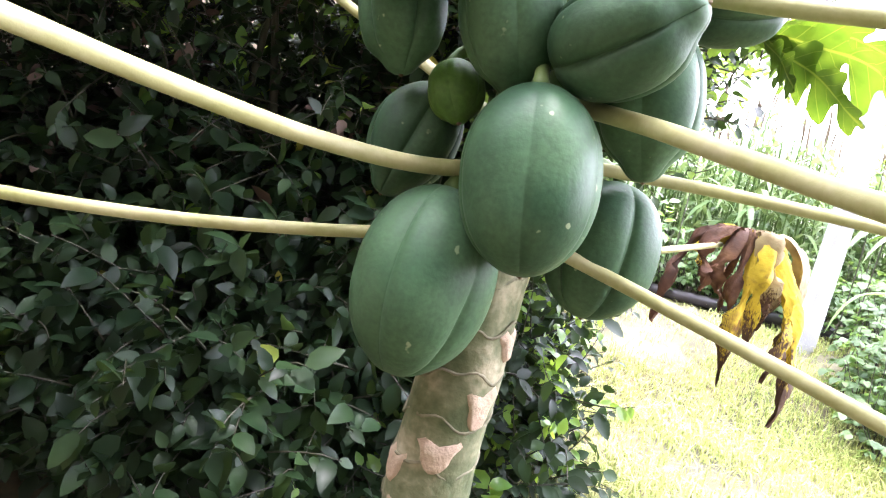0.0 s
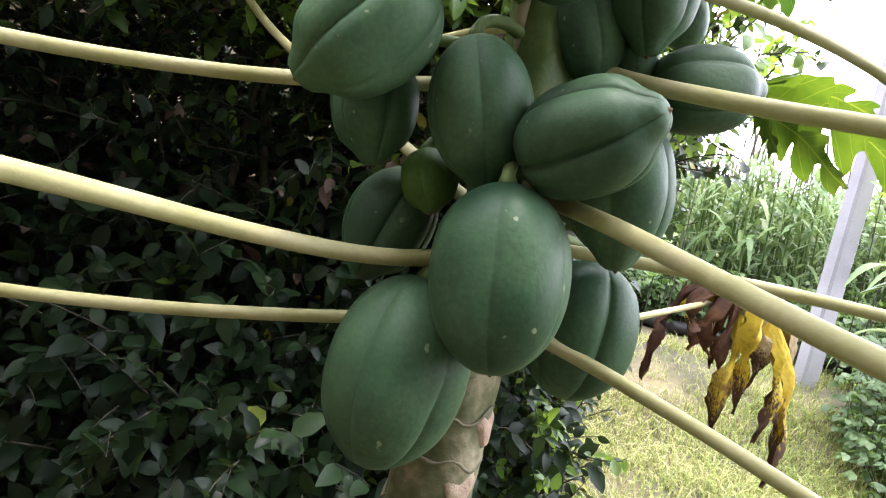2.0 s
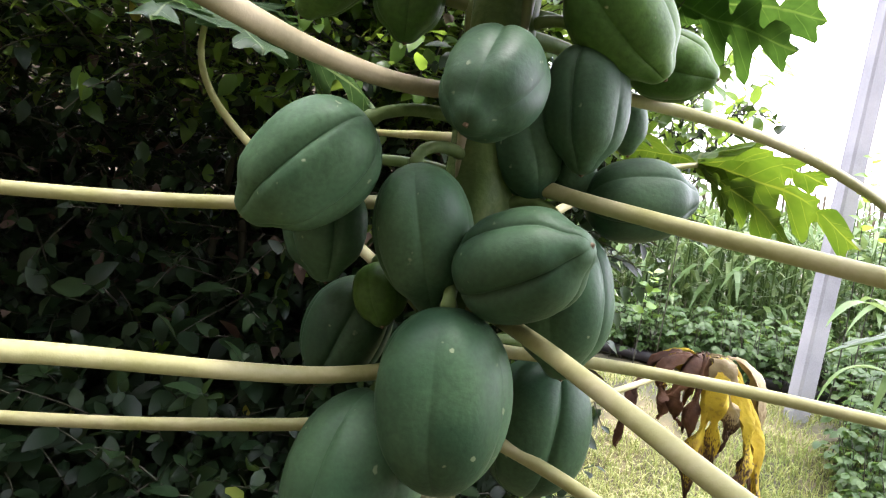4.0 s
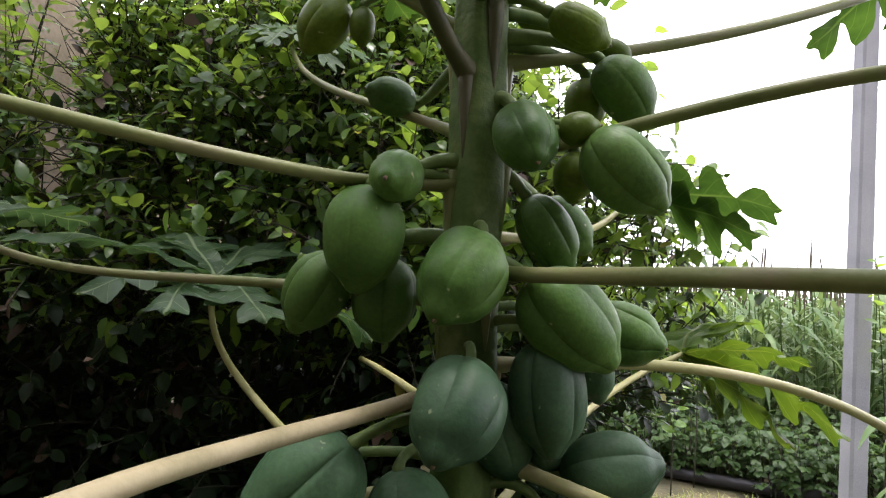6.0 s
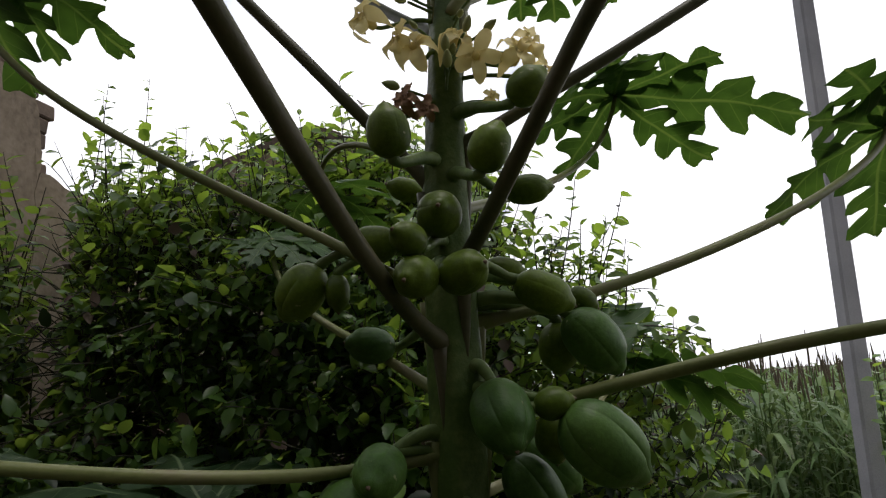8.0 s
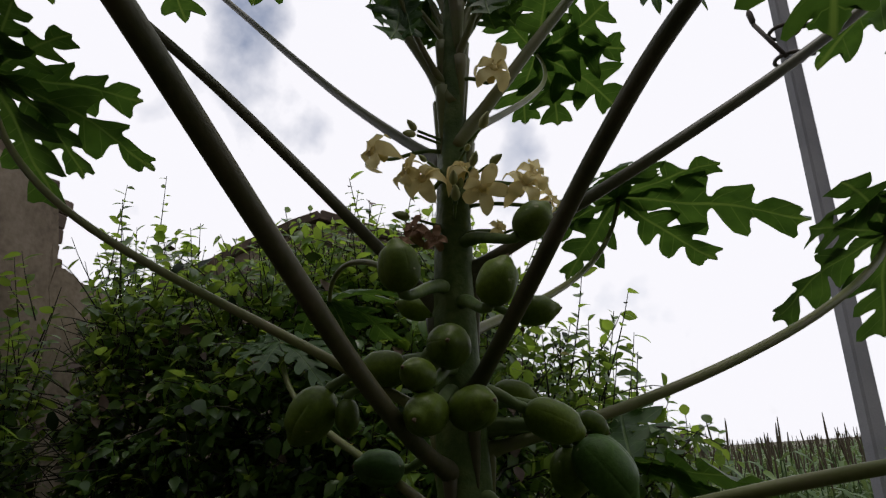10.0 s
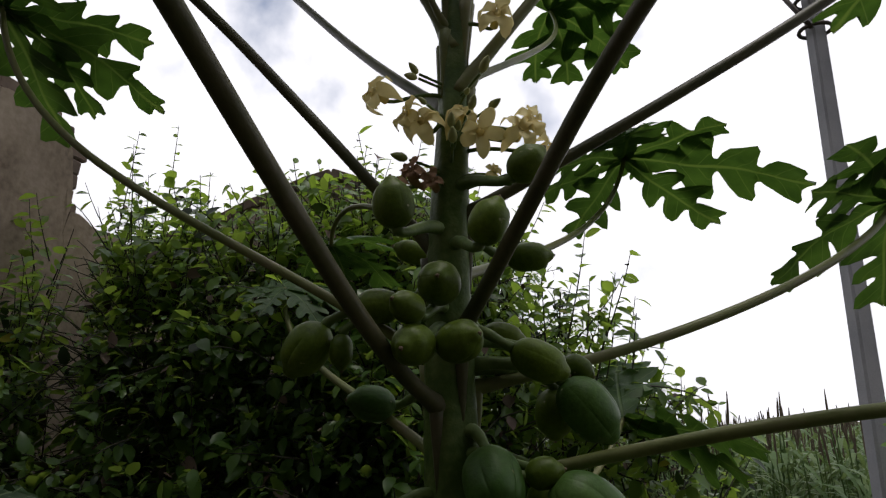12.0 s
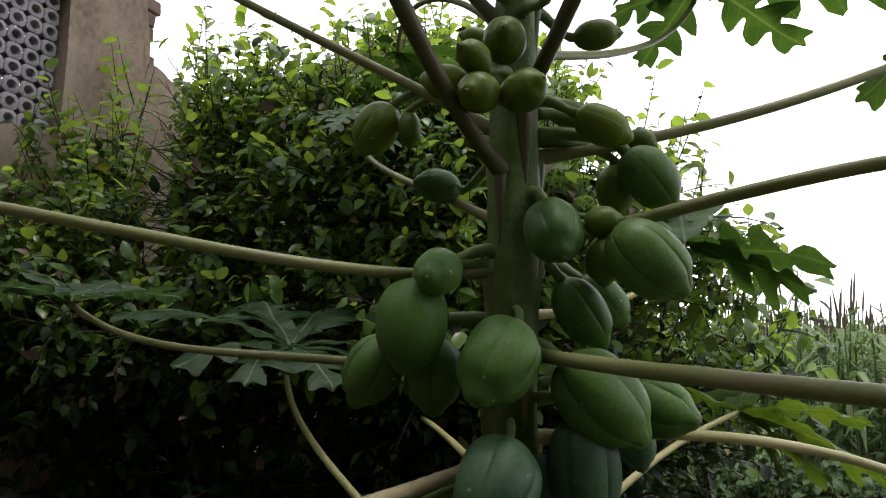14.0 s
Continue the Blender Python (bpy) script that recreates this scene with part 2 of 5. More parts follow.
GRASS = leafy("grass_blade", [(0.065, 0.125, 0.014), (0.15, 0.210, 0.036), (0.28, 0.285, 0.095), (0.42, 0.37, 0.21)], (0.36, 0.38, 0.14), 0.6, 0.9, 1.2, 0.3)
SOIL = surface("trodden_soil_and_grass", [(0.024, 0.020, 0.013), (0.042, 0.040, 0.020), (0.085, 0.072, 0.034), (0.150, 0.124, 0.064)], 2.4, 0.95, 0.8, 35)
CONCRETE = surface("weathered_concrete", [(0.18, 0.18, 0.195), (0.245, 0.245, 0.26), (0.30, 0.295, 0.305)], 3, 0.85, 0.4, 120)
PLASTER = surface("stained_plaster", [(0.10, 0.075, 0.05), (0.20, 0.155, 0.11), (0.27, 0.22, 0.165), (0.15, 0.115, 0.085)], 2.4, 0.9, 0.6, 40)
JALI = surface("grey_cement_block", [(0.19, 0.185, 0.195), (0.29, 0.28, 0.29)], 8, 0.9, 0.5, 120, per_object=0.3)
STONE = surface("dark_weathered_brick", [(0.045, 0.035, 0.03), (0.11, 0.08, 0.06), (0.17, 0.12, 0.09)], 8, 0.95, 0.6, 60, per_object=0.5)
# for the added rear wall, dark so that it throws little light back
BLOCKER = surface("dark_blocking_wall", [(0.030, 0.026, 0.022), (0.06, 0.05, 0.04), (0.085, 0.07, 0.055)], 2.5, 0.95, 0.5, 30)
PIPE = surface("black_plastic_pipe", [(0.018, 0.018, 0.022), (0.04, 0.035, 0.045)], 10, 0.45, 0.1)
STEEL = surface("rusty_steel", [(0.04, 0.035, 0.03), (0.10, 0.08, 0.07)], 30, 0.7, 0.3, metal=0.4)


def papaya_leaf_material(name, dark, light, vein, glow, share=0.35, rough=0.5):
    m, n, l, b = nodes_of(name)
    uv, sep = n.new("ShaderNodeUVMap"), n.new("ShaderNodeSeparateXYZ")
    l.new(uv.outputs[0], sep.inputs[0])
    ab = n.new("ShaderNodeMath")
    ab.operation = "ABSOLUTE"
    l.new(sep.outputs[0], ab.inputs[0])
    mid = n.new("ShaderNodeMapRange")
    mid.inputs[1].default_value, mid.inputs[2].default_value = 0.012, 0.004
    l.new(ab.outputs[0], mid.inputs[0])
    # side veins run forward from the midrib
    run = n.new("ShaderNodeMath")
    run.operation = "MULTIPLY_ADD"
    run.inputs[1].default_value = -0.75
    l.new(ab.outputs[0], run.inputs[0])
    l.new(sep.outputs[1], run.inputs[2])
    fr = n.new("ShaderNodeMath")
    fr.operation = "PINGPONG"
    fr.inputs[1].default_value = 0.05
    l.new(run.outputs[0], fr.inputs[0])
    side = n.new("ShaderNodeMapRange")
    side.inputs[1].default_value, side.inputs[2].default_value, side.inputs[4].default_value = 0.0045, 0.001, 0.6
    l.new(fr.outputs[0], side.inputs[0])
    mxv = n.new("ShaderNodeMath")
    mxv.operation = "MAXIMUM"
    l.new(mid.outputs[0], mxv.inputs[0])
    l.new(side.outputs[0], mxv.inputs[1])
    co, no = n.new("ShaderNodeTexCoord"), n.new("ShaderNodeTexNoise")
    no.inputs["Scale"].default_value, no.inputs["Detail"].default_value = 16, 5
    l.new(co.outputs["Object"], no.inputs["Vector"])
    r = n.new("ShaderNodeValToRGB")
    r.color_ramp.elements[0].position, r.color_ramp.elements[1].position = 0.35, 0.7
    r.color_ramp.elements[0].color, r.color_ramp.elements[1].color = (*dark, 1), (*light, 1)
    l.new(no.outputs[0], r.inputs[0])
    mv = n.new("ShaderNodeMixRGB")
    mv.inputs[2].default_value = (*vein, 1)
    l.new(mxv.outputs[0], mv.inputs[0])
    l.new(r.outputs[0], mv.inputs[1])
    l.new(mv.outputs[0], b.inputs["Base Color"])
    b.inputs["Roughness"].default_value = rough
    b.inputs["Specular IOR Level"].default_value = 0.25
    bp = n.new("ShaderNodeBump")
    bp.inputs["Strength"].default_value, bp.inputs["Distance"].default_value = 0.4, 0.004
    bp.invert = True
    l.new(mxv.outputs[0], bp.inputs["Height"])
    l.new(bp.outputs[0], b.inputs["Normal"])
    tr, mx = n.new("ShaderNodeBsdfTranslucent"), n.new("ShaderNodeMixShader")
    tint = n.new("ShaderNodeMixRGB")
    tint.blend_type, tint.inputs[0].default_value = "MULTIPLY", 1.0
    tint.inputs[2].default_value = (*glow, 1)
    l.new(mv.outputs[0], tint.inputs[1])
    l.new(tint.outputs[0], tr.inputs[0])
    mx.inputs[0].default_value = share
    l.new(b.outputs[0], mx.inputs[1])
    l.new(tr.outputs[0], mx.inputs[2])
    l.new(mx.outputs[0], n["Material Output"].inputs[0])
    return m


LEAF = papaya_leaf_material("papaya_leaf", (0.024, 0.060, 0.016), (0.044, 0.096, 0.026), (0.075, 0.13, 0.045), (3.0, 2.7, 1.2), 0.24)
# yellow-green low leaf, with sunlight through the blade put into its colour
LEAF_SUNLIT = papaya_leaf_material("sunlit_yellow_papaya_leaf", (0.050, 0.098, 0.018), (0.085, 0.140, 0.028), (0.15, 0.19, 0.06), (3.0, 2.8, 0.8), 0.26)
LEAF_DUSTY = papaya_leaf_material("dusty_papaya_leaf", (0.024, 0.054, 0.021), (0.050, 0.090, 0.038), (0.15, 0.20, 0.11), (3.0, 3.0, 2.0), 0.25, 0.45)
LEAF_BROWN = surface("brown_dead_leaf", [(0.035, 0.014, 0.009), (0.09, 0.035, 0.016), (0.17, 0.075, 0.025)], 14, 0.7, 0.6, 60)
LEAF_STRAW = surface("straw_dead_leaf", [(0.20, 0.14, 0.07), (0.42, 0.33, 0.17), (0.55, 0.45, 0.26)], 12, 0.7, 0.6, 60)
LEAF_YELLOW = surface("yellow_dying_leaf", [(0.16, 0.06, 0.015), (0.60, 0.42, 0.02), (0.70, 0.53, 0.03), (0.62, 0.45, 0.03), (0.20, 0.09, 0.02)], 10, 0.6, 0.5, 60)
for dying in (LEAF_YELLOW, LEAF_STRAW):
    # the tip and the rim are scorched brown
    n, l = dying.node_tree.nodes, dying.node_tree.links
    b = n["Principled BSDF"]
    uv, sep, no = n.new("ShaderNodeUVMap"), n.new("ShaderNodeSeparateXYZ"), n.new("ShaderNodeTexNoise")
    no.inputs["Scale"].default_value, no.inputs["Detail"].default_value = 26, 6
    ab, rim, scorch, mixc = n.new("ShaderNodeMath"), n.new("ShaderNodeMath"), n.new("ShaderNodeMapRange"), n.new("ShaderNodeMixRGB")
    ab.operation, rim.operation = "ABSOLUTE", "MULTIPLY_ADD"
    rim.inputs[1].default_value = 0.22
    total = n.new("ShaderNodeMath")
    total.operation = "MULTIPLY_ADD"
    total.inputs[1].default_value = 0.9
    l.new(uv.outputs[0], sep.inputs[0])
    l.new(sep.outputs[0], ab.inputs[0])
    l.new(ab.outputs[0], rim.inputs[0])
    l.new(sep.outputs[1], rim.inputs[2])
    l.new(no.outputs[0], total.inputs[0])
    l.new(rim.outputs[0], total.inputs[2])
    scorch.inputs[1].default_value, scorch.inputs[2].default_value = 1.18, 1.34
    l.new(total.outputs[0], scorch.inputs[0])
    l.new(scorch.outputs[0], mixc.inputs[0])
    l.new(b.inputs["Base Color"].links[0].from_socket, mixc.inputs[1])
    mixc.inputs[2].default_value = (0.07, 0.032, 0.018, 1)
    l.new(mixc.outputs[0], b.inputs["Base Color"])
LEAF_DEAD = surface("dying_papaya_leaf", [(0.05, 0.018, 0.010), (0.12, 0.045, 0.018), (0.22, 0.11, 0.025), (0.62, 0.44, 0.02), (0.68, 0.50, 0.03), (0.44, 0.34, 0.17)], 9, 0.65, 0.5, 50, island=0.25)


# ---------------- ground
def rise(x, y):
    """Height of the ground: a low grassy strip, then the bank of the field."""
    s = min(1.0, max(0.0, (y - 2.5 - 0.12 * (2.2 - x)) / 1.1))
    s = s * s * (3 - 2 * s)
    edge = min(1.0, max(0.0, (x - 0.2) / 0.8))
    return 0.27 * s * edge + 0.018 * math.sin(x * 3.1 + y) * math.sin(y * 2.7 - x) + 0.006 * math.sin(x * 17) * math.sin(y * 13 + x * 5)


def ground():
    near = list(np.arange(-3.0, 6.01, 0.12))
    far = [6.6, 7.5, 9, 11, 14, 18, 25, 40, 70, 130, 260, 500]
    xs = [-v for v in reversed(far)] + [-5.5, -4.5, -3.6] + near + far
    ys = [-v for v in reversed(far)] + [-5.5, -4.5, -3.6] + near + far
    verts = [(x, y, rise(x, y)) for y in ys for x in xs]
    w = len(xs)
    faces = [(j * w + i, j * w + i + 1, (j + 1) * w + i + 1, (j + 1) * w + i) for j in range(len(ys) - 1) for i in range(w - 1)]
    tagged(piece("ground", mesh_of("ground", verts, faces, True), SOIL), "dry trodden earth with thin yellowing grass", "ground", kind="structure")


ground()

# ---------------- papaya tree
TREE = thing("papaya_tree", "young papaya tree laden with unripe green fruit", "papaya tree", (0.13, 0.71, 0.0))


def axis_at(z):
    """Where the middle of the trunk is at a height."""
    return np.array([np.interp(z, (0, 0.6, 0.75, 1.24, 1.77, 2.1, 2.3, 2.8), (0.13, 0.148, 0.165, 0.205, 0.218, 0.222, 0.235, 0.265)),
                     np.interp(z, (0, 1.85, 2.3, 2.8), (0.71, 0.71, 0.665, 0.65)), z])


def girth(z):
    return float(np.interp(z, (0, 0.1, 0.55, 0.75, 1.1, 1.5, 1.85, 2.1, 2.3, 2.5, 2.75), (0.092, 0.075, 0.062, 0.058, 0.050, 0.043, 0.043, 0.036, 0.029, 0.023, 0.014)))


def trunk_piece(name, z0, z1, material):
    zs = np.linspace(z0, z1, int((z1 - z0) / 0.02) + 2)
    sides, verts, faces = 36, [], []
    for z in zs:
        c, r = axis_at(z), girth(z)
        for j in range(sides):
            a = 2 * math.pi * j / sides
            lump = 1 + (0.02 if z < 1.02 else 0.045) * math.sin(a * 5 + z * 2.2) + 0.018 * math.sin(z * 46 + 1.5 * math.sin(a * 2)) + 0.012 * noise.noise((math.cos(a) * 3, math.sin(a) * 3, z * 9))
            verts.append((c[0] + math.cos(a) * r * lump, c[1] + math.sin(a) * r * lump, z))
    for k in range(len(zs) - 1):
        for j in range(sides):
            q = (j + 1) % sides
            faces.append((k * sides + j, k * sides + q, (k + 1) * sides + q, (k + 1) * sides + j))
    faces.append(tuple((len(zs) - 1) * sides + j for j in range(sides)))
    return under(piece(name, mesh_of(name, verts, faces, True), material), TREE)


TRUNK = trunk_piece("trunk", -0.03, 1.02, TRUNK_MAT)
tagged(TRUNK, "green-grey lower trunk with tan leaf scars")
UPPER = trunk_piece("upper_trunk", 1.02, 2.78, STEM_MAT)


def leaf_scar(z, angle, w, h):
    """A heart-shaped scar, proud of the bark."""
    n, rows, verts, faces = 9, 7, [], []
    for i in range(rows):
        v = i / (rows - 1)
        half = float(np.interp(v, (0, 0.15, 0.45, 0.8, 1.0), (0.12, 0.38, 0.72, 1.0, 0.86))) * (1 + 0.12 * math.sin(v * 11 + angle))
        for j in range(n):
            u = 2 * j / (n - 1) - 1
            edge = max(abs(u), abs(2 * v - 1))
            zz = z + (v - 0.5) * h + 0.25 * h * v * (abs(u) - 0.4)
            r = girth(zz) * 1.02 + (0.0038 if edge < 0.8 else -0.003)
            a = angle + u * half * w / (2 * girth(z))
            c = axis_at(zz)
            verts.append((c[0] + math.cos(a) * r, c[1] + math.sin(a) * r, zz))
    for i in range(rows - 1):
        for j in range(n - 1):
            faces.append((i * n + j, i * n + j + 1, (i + 1) * n + j + 1, (i + 1) * n + j))
    piece("leaf_scar", mesh_of("leaf_scar", verts, faces, True), SCAR_MAT, TRUNK)


for k in range(22):
    if 0.54 < 0.12 + 0.042 * k < 0.76:
        continue
    leaf_scar(0.12 + 0.042 * k, radians(-60 + 137.5 * k), random.uniform(0.044, 0.058), random.uniform(0.036, 0.050))


def leaf_trace(z, seed):
    """A pale raised line round the trunk that zigzags from scar to scar."""
    rnd = random.Random(seed)
    ph, pts = rnd.uniform(0, 6.28), []
    for k in range(41):
        a = 2 * math.pi * k / 40
        zz = z + 0.020 * abs(math.sin(1.5 * a + ph)) + 0.004 * math.sin(7 * a + ph)
        c, r = axis_at(zz), girth(zz) * 1.0
        pts.append((c[0] + math.cos(a) * r, c[1] + math.sin(a) * r, zz))
    piece("leaf_trace", mesh_of("leaf_trace", *tube(pts, 0.0022, 6, 0.3, False), True), TRACE_MAT, TRUNK)


for k in range(9):
    leaf_trace(0.40 + 0.068 * k, k)
leaf_scar(0.705, radians(-52), 0.056, 0.060)
leaf_scar(0.635, radians(-92), 0.066, 0.046)
leaf_scar(0.60, radians(-150), 0.045, 0.05)


def leaf_blade(hub, ahead, up, size, material, parent, droop=0.25, lobes=7, spread=150, curl=0.06, seed=1, name="leaf_blade", label=""):
    """A palmate papaya leaf: cut lobes that radiate from the hub."""
    rnd = random.Random(seed)
    prof = [(0.0, 0.05, 0), (0.10, 0.085, 0), (0.20, 0.125, 0), (0.28, 0.135, 0)]
    # three pairs of blunt side lobes that point forward, with round bays between
    for s0, w0, reach in ((0.31, 0.115, 0.21), (0.52, 0.100, 0.20), (0.72, 0.075, 0.12)):
        prof += [(s0, w0, 0), (s0 + 0.02, w0 + 0.25 * reach, 0.01), (s0 + 0.045, w0 + 0.62 * reach, 0.045), (s0 + 0.07, w0 + 0.92 * reach, 0.095),
                 (s0 + 0.10, w0 + reach, 0.125), (s0 + 0.125, w0 + 0.80 * reach, 0.12), (s0 + 0.14, w0 + 0.42 * reach, 0.07), (s0 + 0.15, w0 + 0.10 * reach, 0.015), (s0 + 0.17, w0 - 0.01, 0)]
    prof += [(0.93, 0.055, 0), (0.97, 0.032, 0), (1.0, 0.004, 0)]
    x, y, z = basis(up, ahead)
    y = np.cross(z, np.cross(ahead, z))
    y = y / np.linalg.norm(y)
    x = np.cross(y, z)
    verts, faces, uvs = [], [], []
    hub = np.asarray(hub, float)
    for k in range(lobes):
        f = 2 * k / (lobes - 1) - 1
        ang = radians(f * spread + rnd.uniform(-5, 5))
        length = size * (1.0 - 0.42 * abs(f) ** 1.6) * rnd.uniform(0.92, 1.08)
        dl, dr = math.sin(ang), math.cos(ang)
        base = len(verts)
        twist, dip = rnd.uniform(-0.25, 0.25), droop * rnd.uniform(0.6, 1.4)
        sub = [(rnd.uniform(0.7, 1.2), rnd.uniform(0.7, 1.2)) for _ in range(5)]
        jit = [sub[0 if q < 4 else min(4, 1 + (q - 4) // 9)] for q in range(len(prof))]
        for i, (s, w, fwd) in enumerate(prof):
            for c in (-1, -0.5, 0, 0.5, 1):
                jw = jit[i][0] if c < 0 else jit[i][1]
                along = (s + (fwd * abs(c) if abs(c) == 1 else fwd * 0.35 * abs(c))) * length
                across = c * w * jw * length
                r = along / size
                h = -dip * size * r * r + curl * size * abs(c) * w * 2 - twist * across * s * 0.8
                h += 0.012 * size * math.sin(9 * s + 3 * c + k) + 0.0006 * k
                px, py = dl * along + dr * across, dr * along - dl * across
                verts.append(hub + x * px + y * py + z * h)
                uvs.append((across / size, along / size))
        for i in range(len(prof) - 1):
            for j in range(4):
                a = base + i * 5 + j
                faces.append((a, a + 1, a + 6, a + 5))
    ob = piece(name, mesh_of(name, verts, faces, True, uvs), material, None, label)
    ob.parent = parent
    return ob


def lobed_leaf(hub, tips, material, parent, up=(0, 0, 1), arch=0.07, wide=1.0, seed=1):
    """A papaya leaf whose lobes run from the hub to their tips, each cut into pointed side lobes with round bays."""
    rnd = random.Random(seed)
    rows = [(0.0, 0.02, 0, 0), (0.05, 0.055, 0, 0), (0.12, 0.085, 0, 0), (0.19, 0.105, 0, 0), (0.25, 0.095, 0, 0)]
    # the last number tells the pair of side lobes
    for k, (s0, bay, reach) in enumerate(((0.28, 0.085, 0.24), (0.51, 0.080, 0.22), (0.74, 0.060, 0.13)), 1):
        rows += [(s0, bay, 0, k), (s0 + 0.025, bay + 0.30 * reach, 0.0, k), (s0 + 0.055, bay + 0.62 * reach, 0.012, k), (s0 + 0.09, bay + 0.86 * reach, 0.035, k),
                 (s0 + 0.125, bay + reach, 0.075, k), (s0 + 0.155, bay + 0.72 * reach, 0.060, k), (s0 + 0.175, bay + 0.36 * reach, 0.030, k), (s0 + 0.195, bay + 0.08 * reach, 0.008, k), (s0 + 0.212, bay - 0.006, 0, k)]
    rows += [(0.965, 0.042, 0, 0), (0.985, 0.022, 0, 0), (1.0, 0.002, 0, 0)]
    hub, up = np.asarray(hub, float), np.asarray(up, float)
    verts, faces, uvs = [], [], []
    for k, tip in enumerate(tips):
        v = np.asarray(tip, float) - hub
        size = np.linalg.norm(v)
        d = v / size
        u = up - d * (up @ d)
        u /= np.linalg.norm(u)
        side = np.cross(d, u)
        bend, roll = rnd.uniform(-0.07, 0.07), rnd.uniform(-0.35, 0.35)
        jit = [(rnd.uniform(0.72, 1.22), rnd.uniform(0.72, 1.22)) for _ in range(4)]
        base = len(verts)
        for s0, w, fwd, pair in rows:
            for c in (-1, -0.5, 0, 0.5, 1):
                jw = jit[pair][0 if c < 0 else 1] if pair else 1.0
                along = s0 + fwd * (abs(c) if abs(c) == 1 else 0.3 * abs(c))
                across = c * w * wide * jw
                lift = 4 * arch * along * (1 - along) - 0.20 * abs(across) * along + roll * across * along + 0.014 * math.sin(11 * along + 4 * c + k) + 0.02 * abs(c) * math.sin(23 * along + 2 * k)
                verts.append(hub + d * along * size + side * (across + bend * math.sin(math.pi * along)) * size + u * (lift * size + 0.0005 * k))
                uvs.append((across * 0.8, along))
        for i in range(len(rows) - 1):
            for j in range(4):
                a = base + i * 5 + j
                faces.append((a, a + 1, a + 6, a + 5))
    ob = piece("leaf_blade", mesh_of("leaf_blade", verts, faces, True, uvs), material)
    ob.parent = parent
    return ob


def petiole(p, r0, r1, material, leaf=None, tail=0.0):
    """A leaf stalk from the trunk outward, swollen where it leaves the trunk; leaf: the blade's settings; tail: how far it runs on straight."""
    pts = bezier(p, 30)
    if tail:
        d = np.asarray(p[3], float) - np.asarray(p[2], float)
        d /= np.linalg.norm(d)
        more = [pts[-1] + d * tail * k / 6 for k in range(1, 7)]
        pts = np.concatenate([pts, more])
        side = np.array([d[0], d[1], -0.15])
        leaf = dict(ahead=tuple(side), up=(-0.25 * d[0], -0.25 * d[1], 1.0), size=min(0.44, max(0.28, 0.52 * math.hypot(pts[-1][0] - 0.22, pts[-1][1] + 0.20))) if p[0][2] < 1.8 else 0.60, material=LEAF, droop=0.35 if p[0][2] < 1.8 else 0.12, seed=int(abs(p[0][2]) * 1000))
        p = (p[0], p[1], p[2], tuple(pts[-1]))
    s = np.linspace(0, 1, len(pts))
    rad = (r0 * (1 - s) + r1 * s) * (1 + 0.75 * np.exp(-(np.linalg.norm(pts - pts[0], axis=1) / 0.055) ** 2))
    chunks = [tube(pts, rad, 14, 0.02)]
    out = pts[4] - pts[0]
    out = np.array([out[0], out[1], 0]) / max(1e-6, math.hypot(out[0], out[1]))
    ridge = []
    for k in range(7):
        zz = p[0][2] + 0.012 - 0.022 * k
        ridge.append(axis_at(zz) + out * (girth(zz) * 0.97 - 0.004 * k / 6))
    chunks.append(tube(ridge, np.linspace(0.014, 0.004, 7), 8))
    ob = piece("leaf_stalk", mesh_of("leaf_stalk", *join(chunks), True), material)
    under(ob, TREE)
    if leaf:
        (lobed_leaf if "tips" in leaf else leaf_blade)(p[3], parent=ob, **leaf)
    return ob

petiole(((0.192, 0.710, 1.036), (0.054, 0.605, 0.988), (-0.123, 0.536, 1.040), (-0.233, 0.337, 1.079)), 0.0105, 0.0105, PETIOLE_PALE, tail=0.35)
petiole(((0.184, 0.710, 0.943), (-0.028, 0.723, 0.901), (-0.237, 0.695, 0.880), (-0.443, 0.632, 0.894)), 0.009, 0.009, PETIOLE_PALE, tail=0.4)
petiole(((0.212, 0.710, 1.260), (-0.008, 0.675, 1.211), (-0.211, 0.655, 1.197), (-0.380, 0.572, 1.196)), 0.0095, 0.009, PETIOLE_PALE, tail=0.4)
petiole(((0.214, 0.710, 1.398), (0.057, 0.573, 1.349), (-0.011, 0.373, 1.376), (-0.051, 0.141, 1.372)), 0.0105, 0.0105, PETIOLE_TAN_SHADED, tail=0.35)
petiole(((0.215, 0.710, 1.503), (-0.196, 0.781, 1.572), (-0.548, 0.839, 1.491), (-0.800, 0.900, 1.640)), 0.009, 0.007, PETIOLE_GREEN, dict(tips=((-0.98, 0.72, 1.69), (-1.02, 0.98, 1.72), (-0.86, 1.16, 1.70), (-0.68, 1.14, 1.66), (-0.66, 0.80, 1.66), (-0.84, 0.66, 1.66)), up=(0, 0.1, 1), material=LEAF_DUSTY, seed=5))
petiole(((0.195, 0.710, 1.065), (-0.130, 0.976, 1.266), (-0.384, 1.066, 1.352), (-0.360, 1.108, 1.540)), 0.0095, 0.006, PETIOLE_PALE, dict(tips=((-0.737, 0.95, 1.615), (-0.506, 0.86, 1.505), (-0.340, 0.86, 1.47), (-0.188, 0.96, 1.46), (-0.020, 1.19, 1.415), (-0.140, 1.30, 1.50), (-0.532, 1.20, 1.63), (-0.575, 1.35, 1.66), (-0.376, 1.40, 1.63), (-0.290, 1.42, 1.62)), up=(0, 0.1, 1), arch=0.10, wide=1.1, material=LEAF_DUSTY, seed=6))
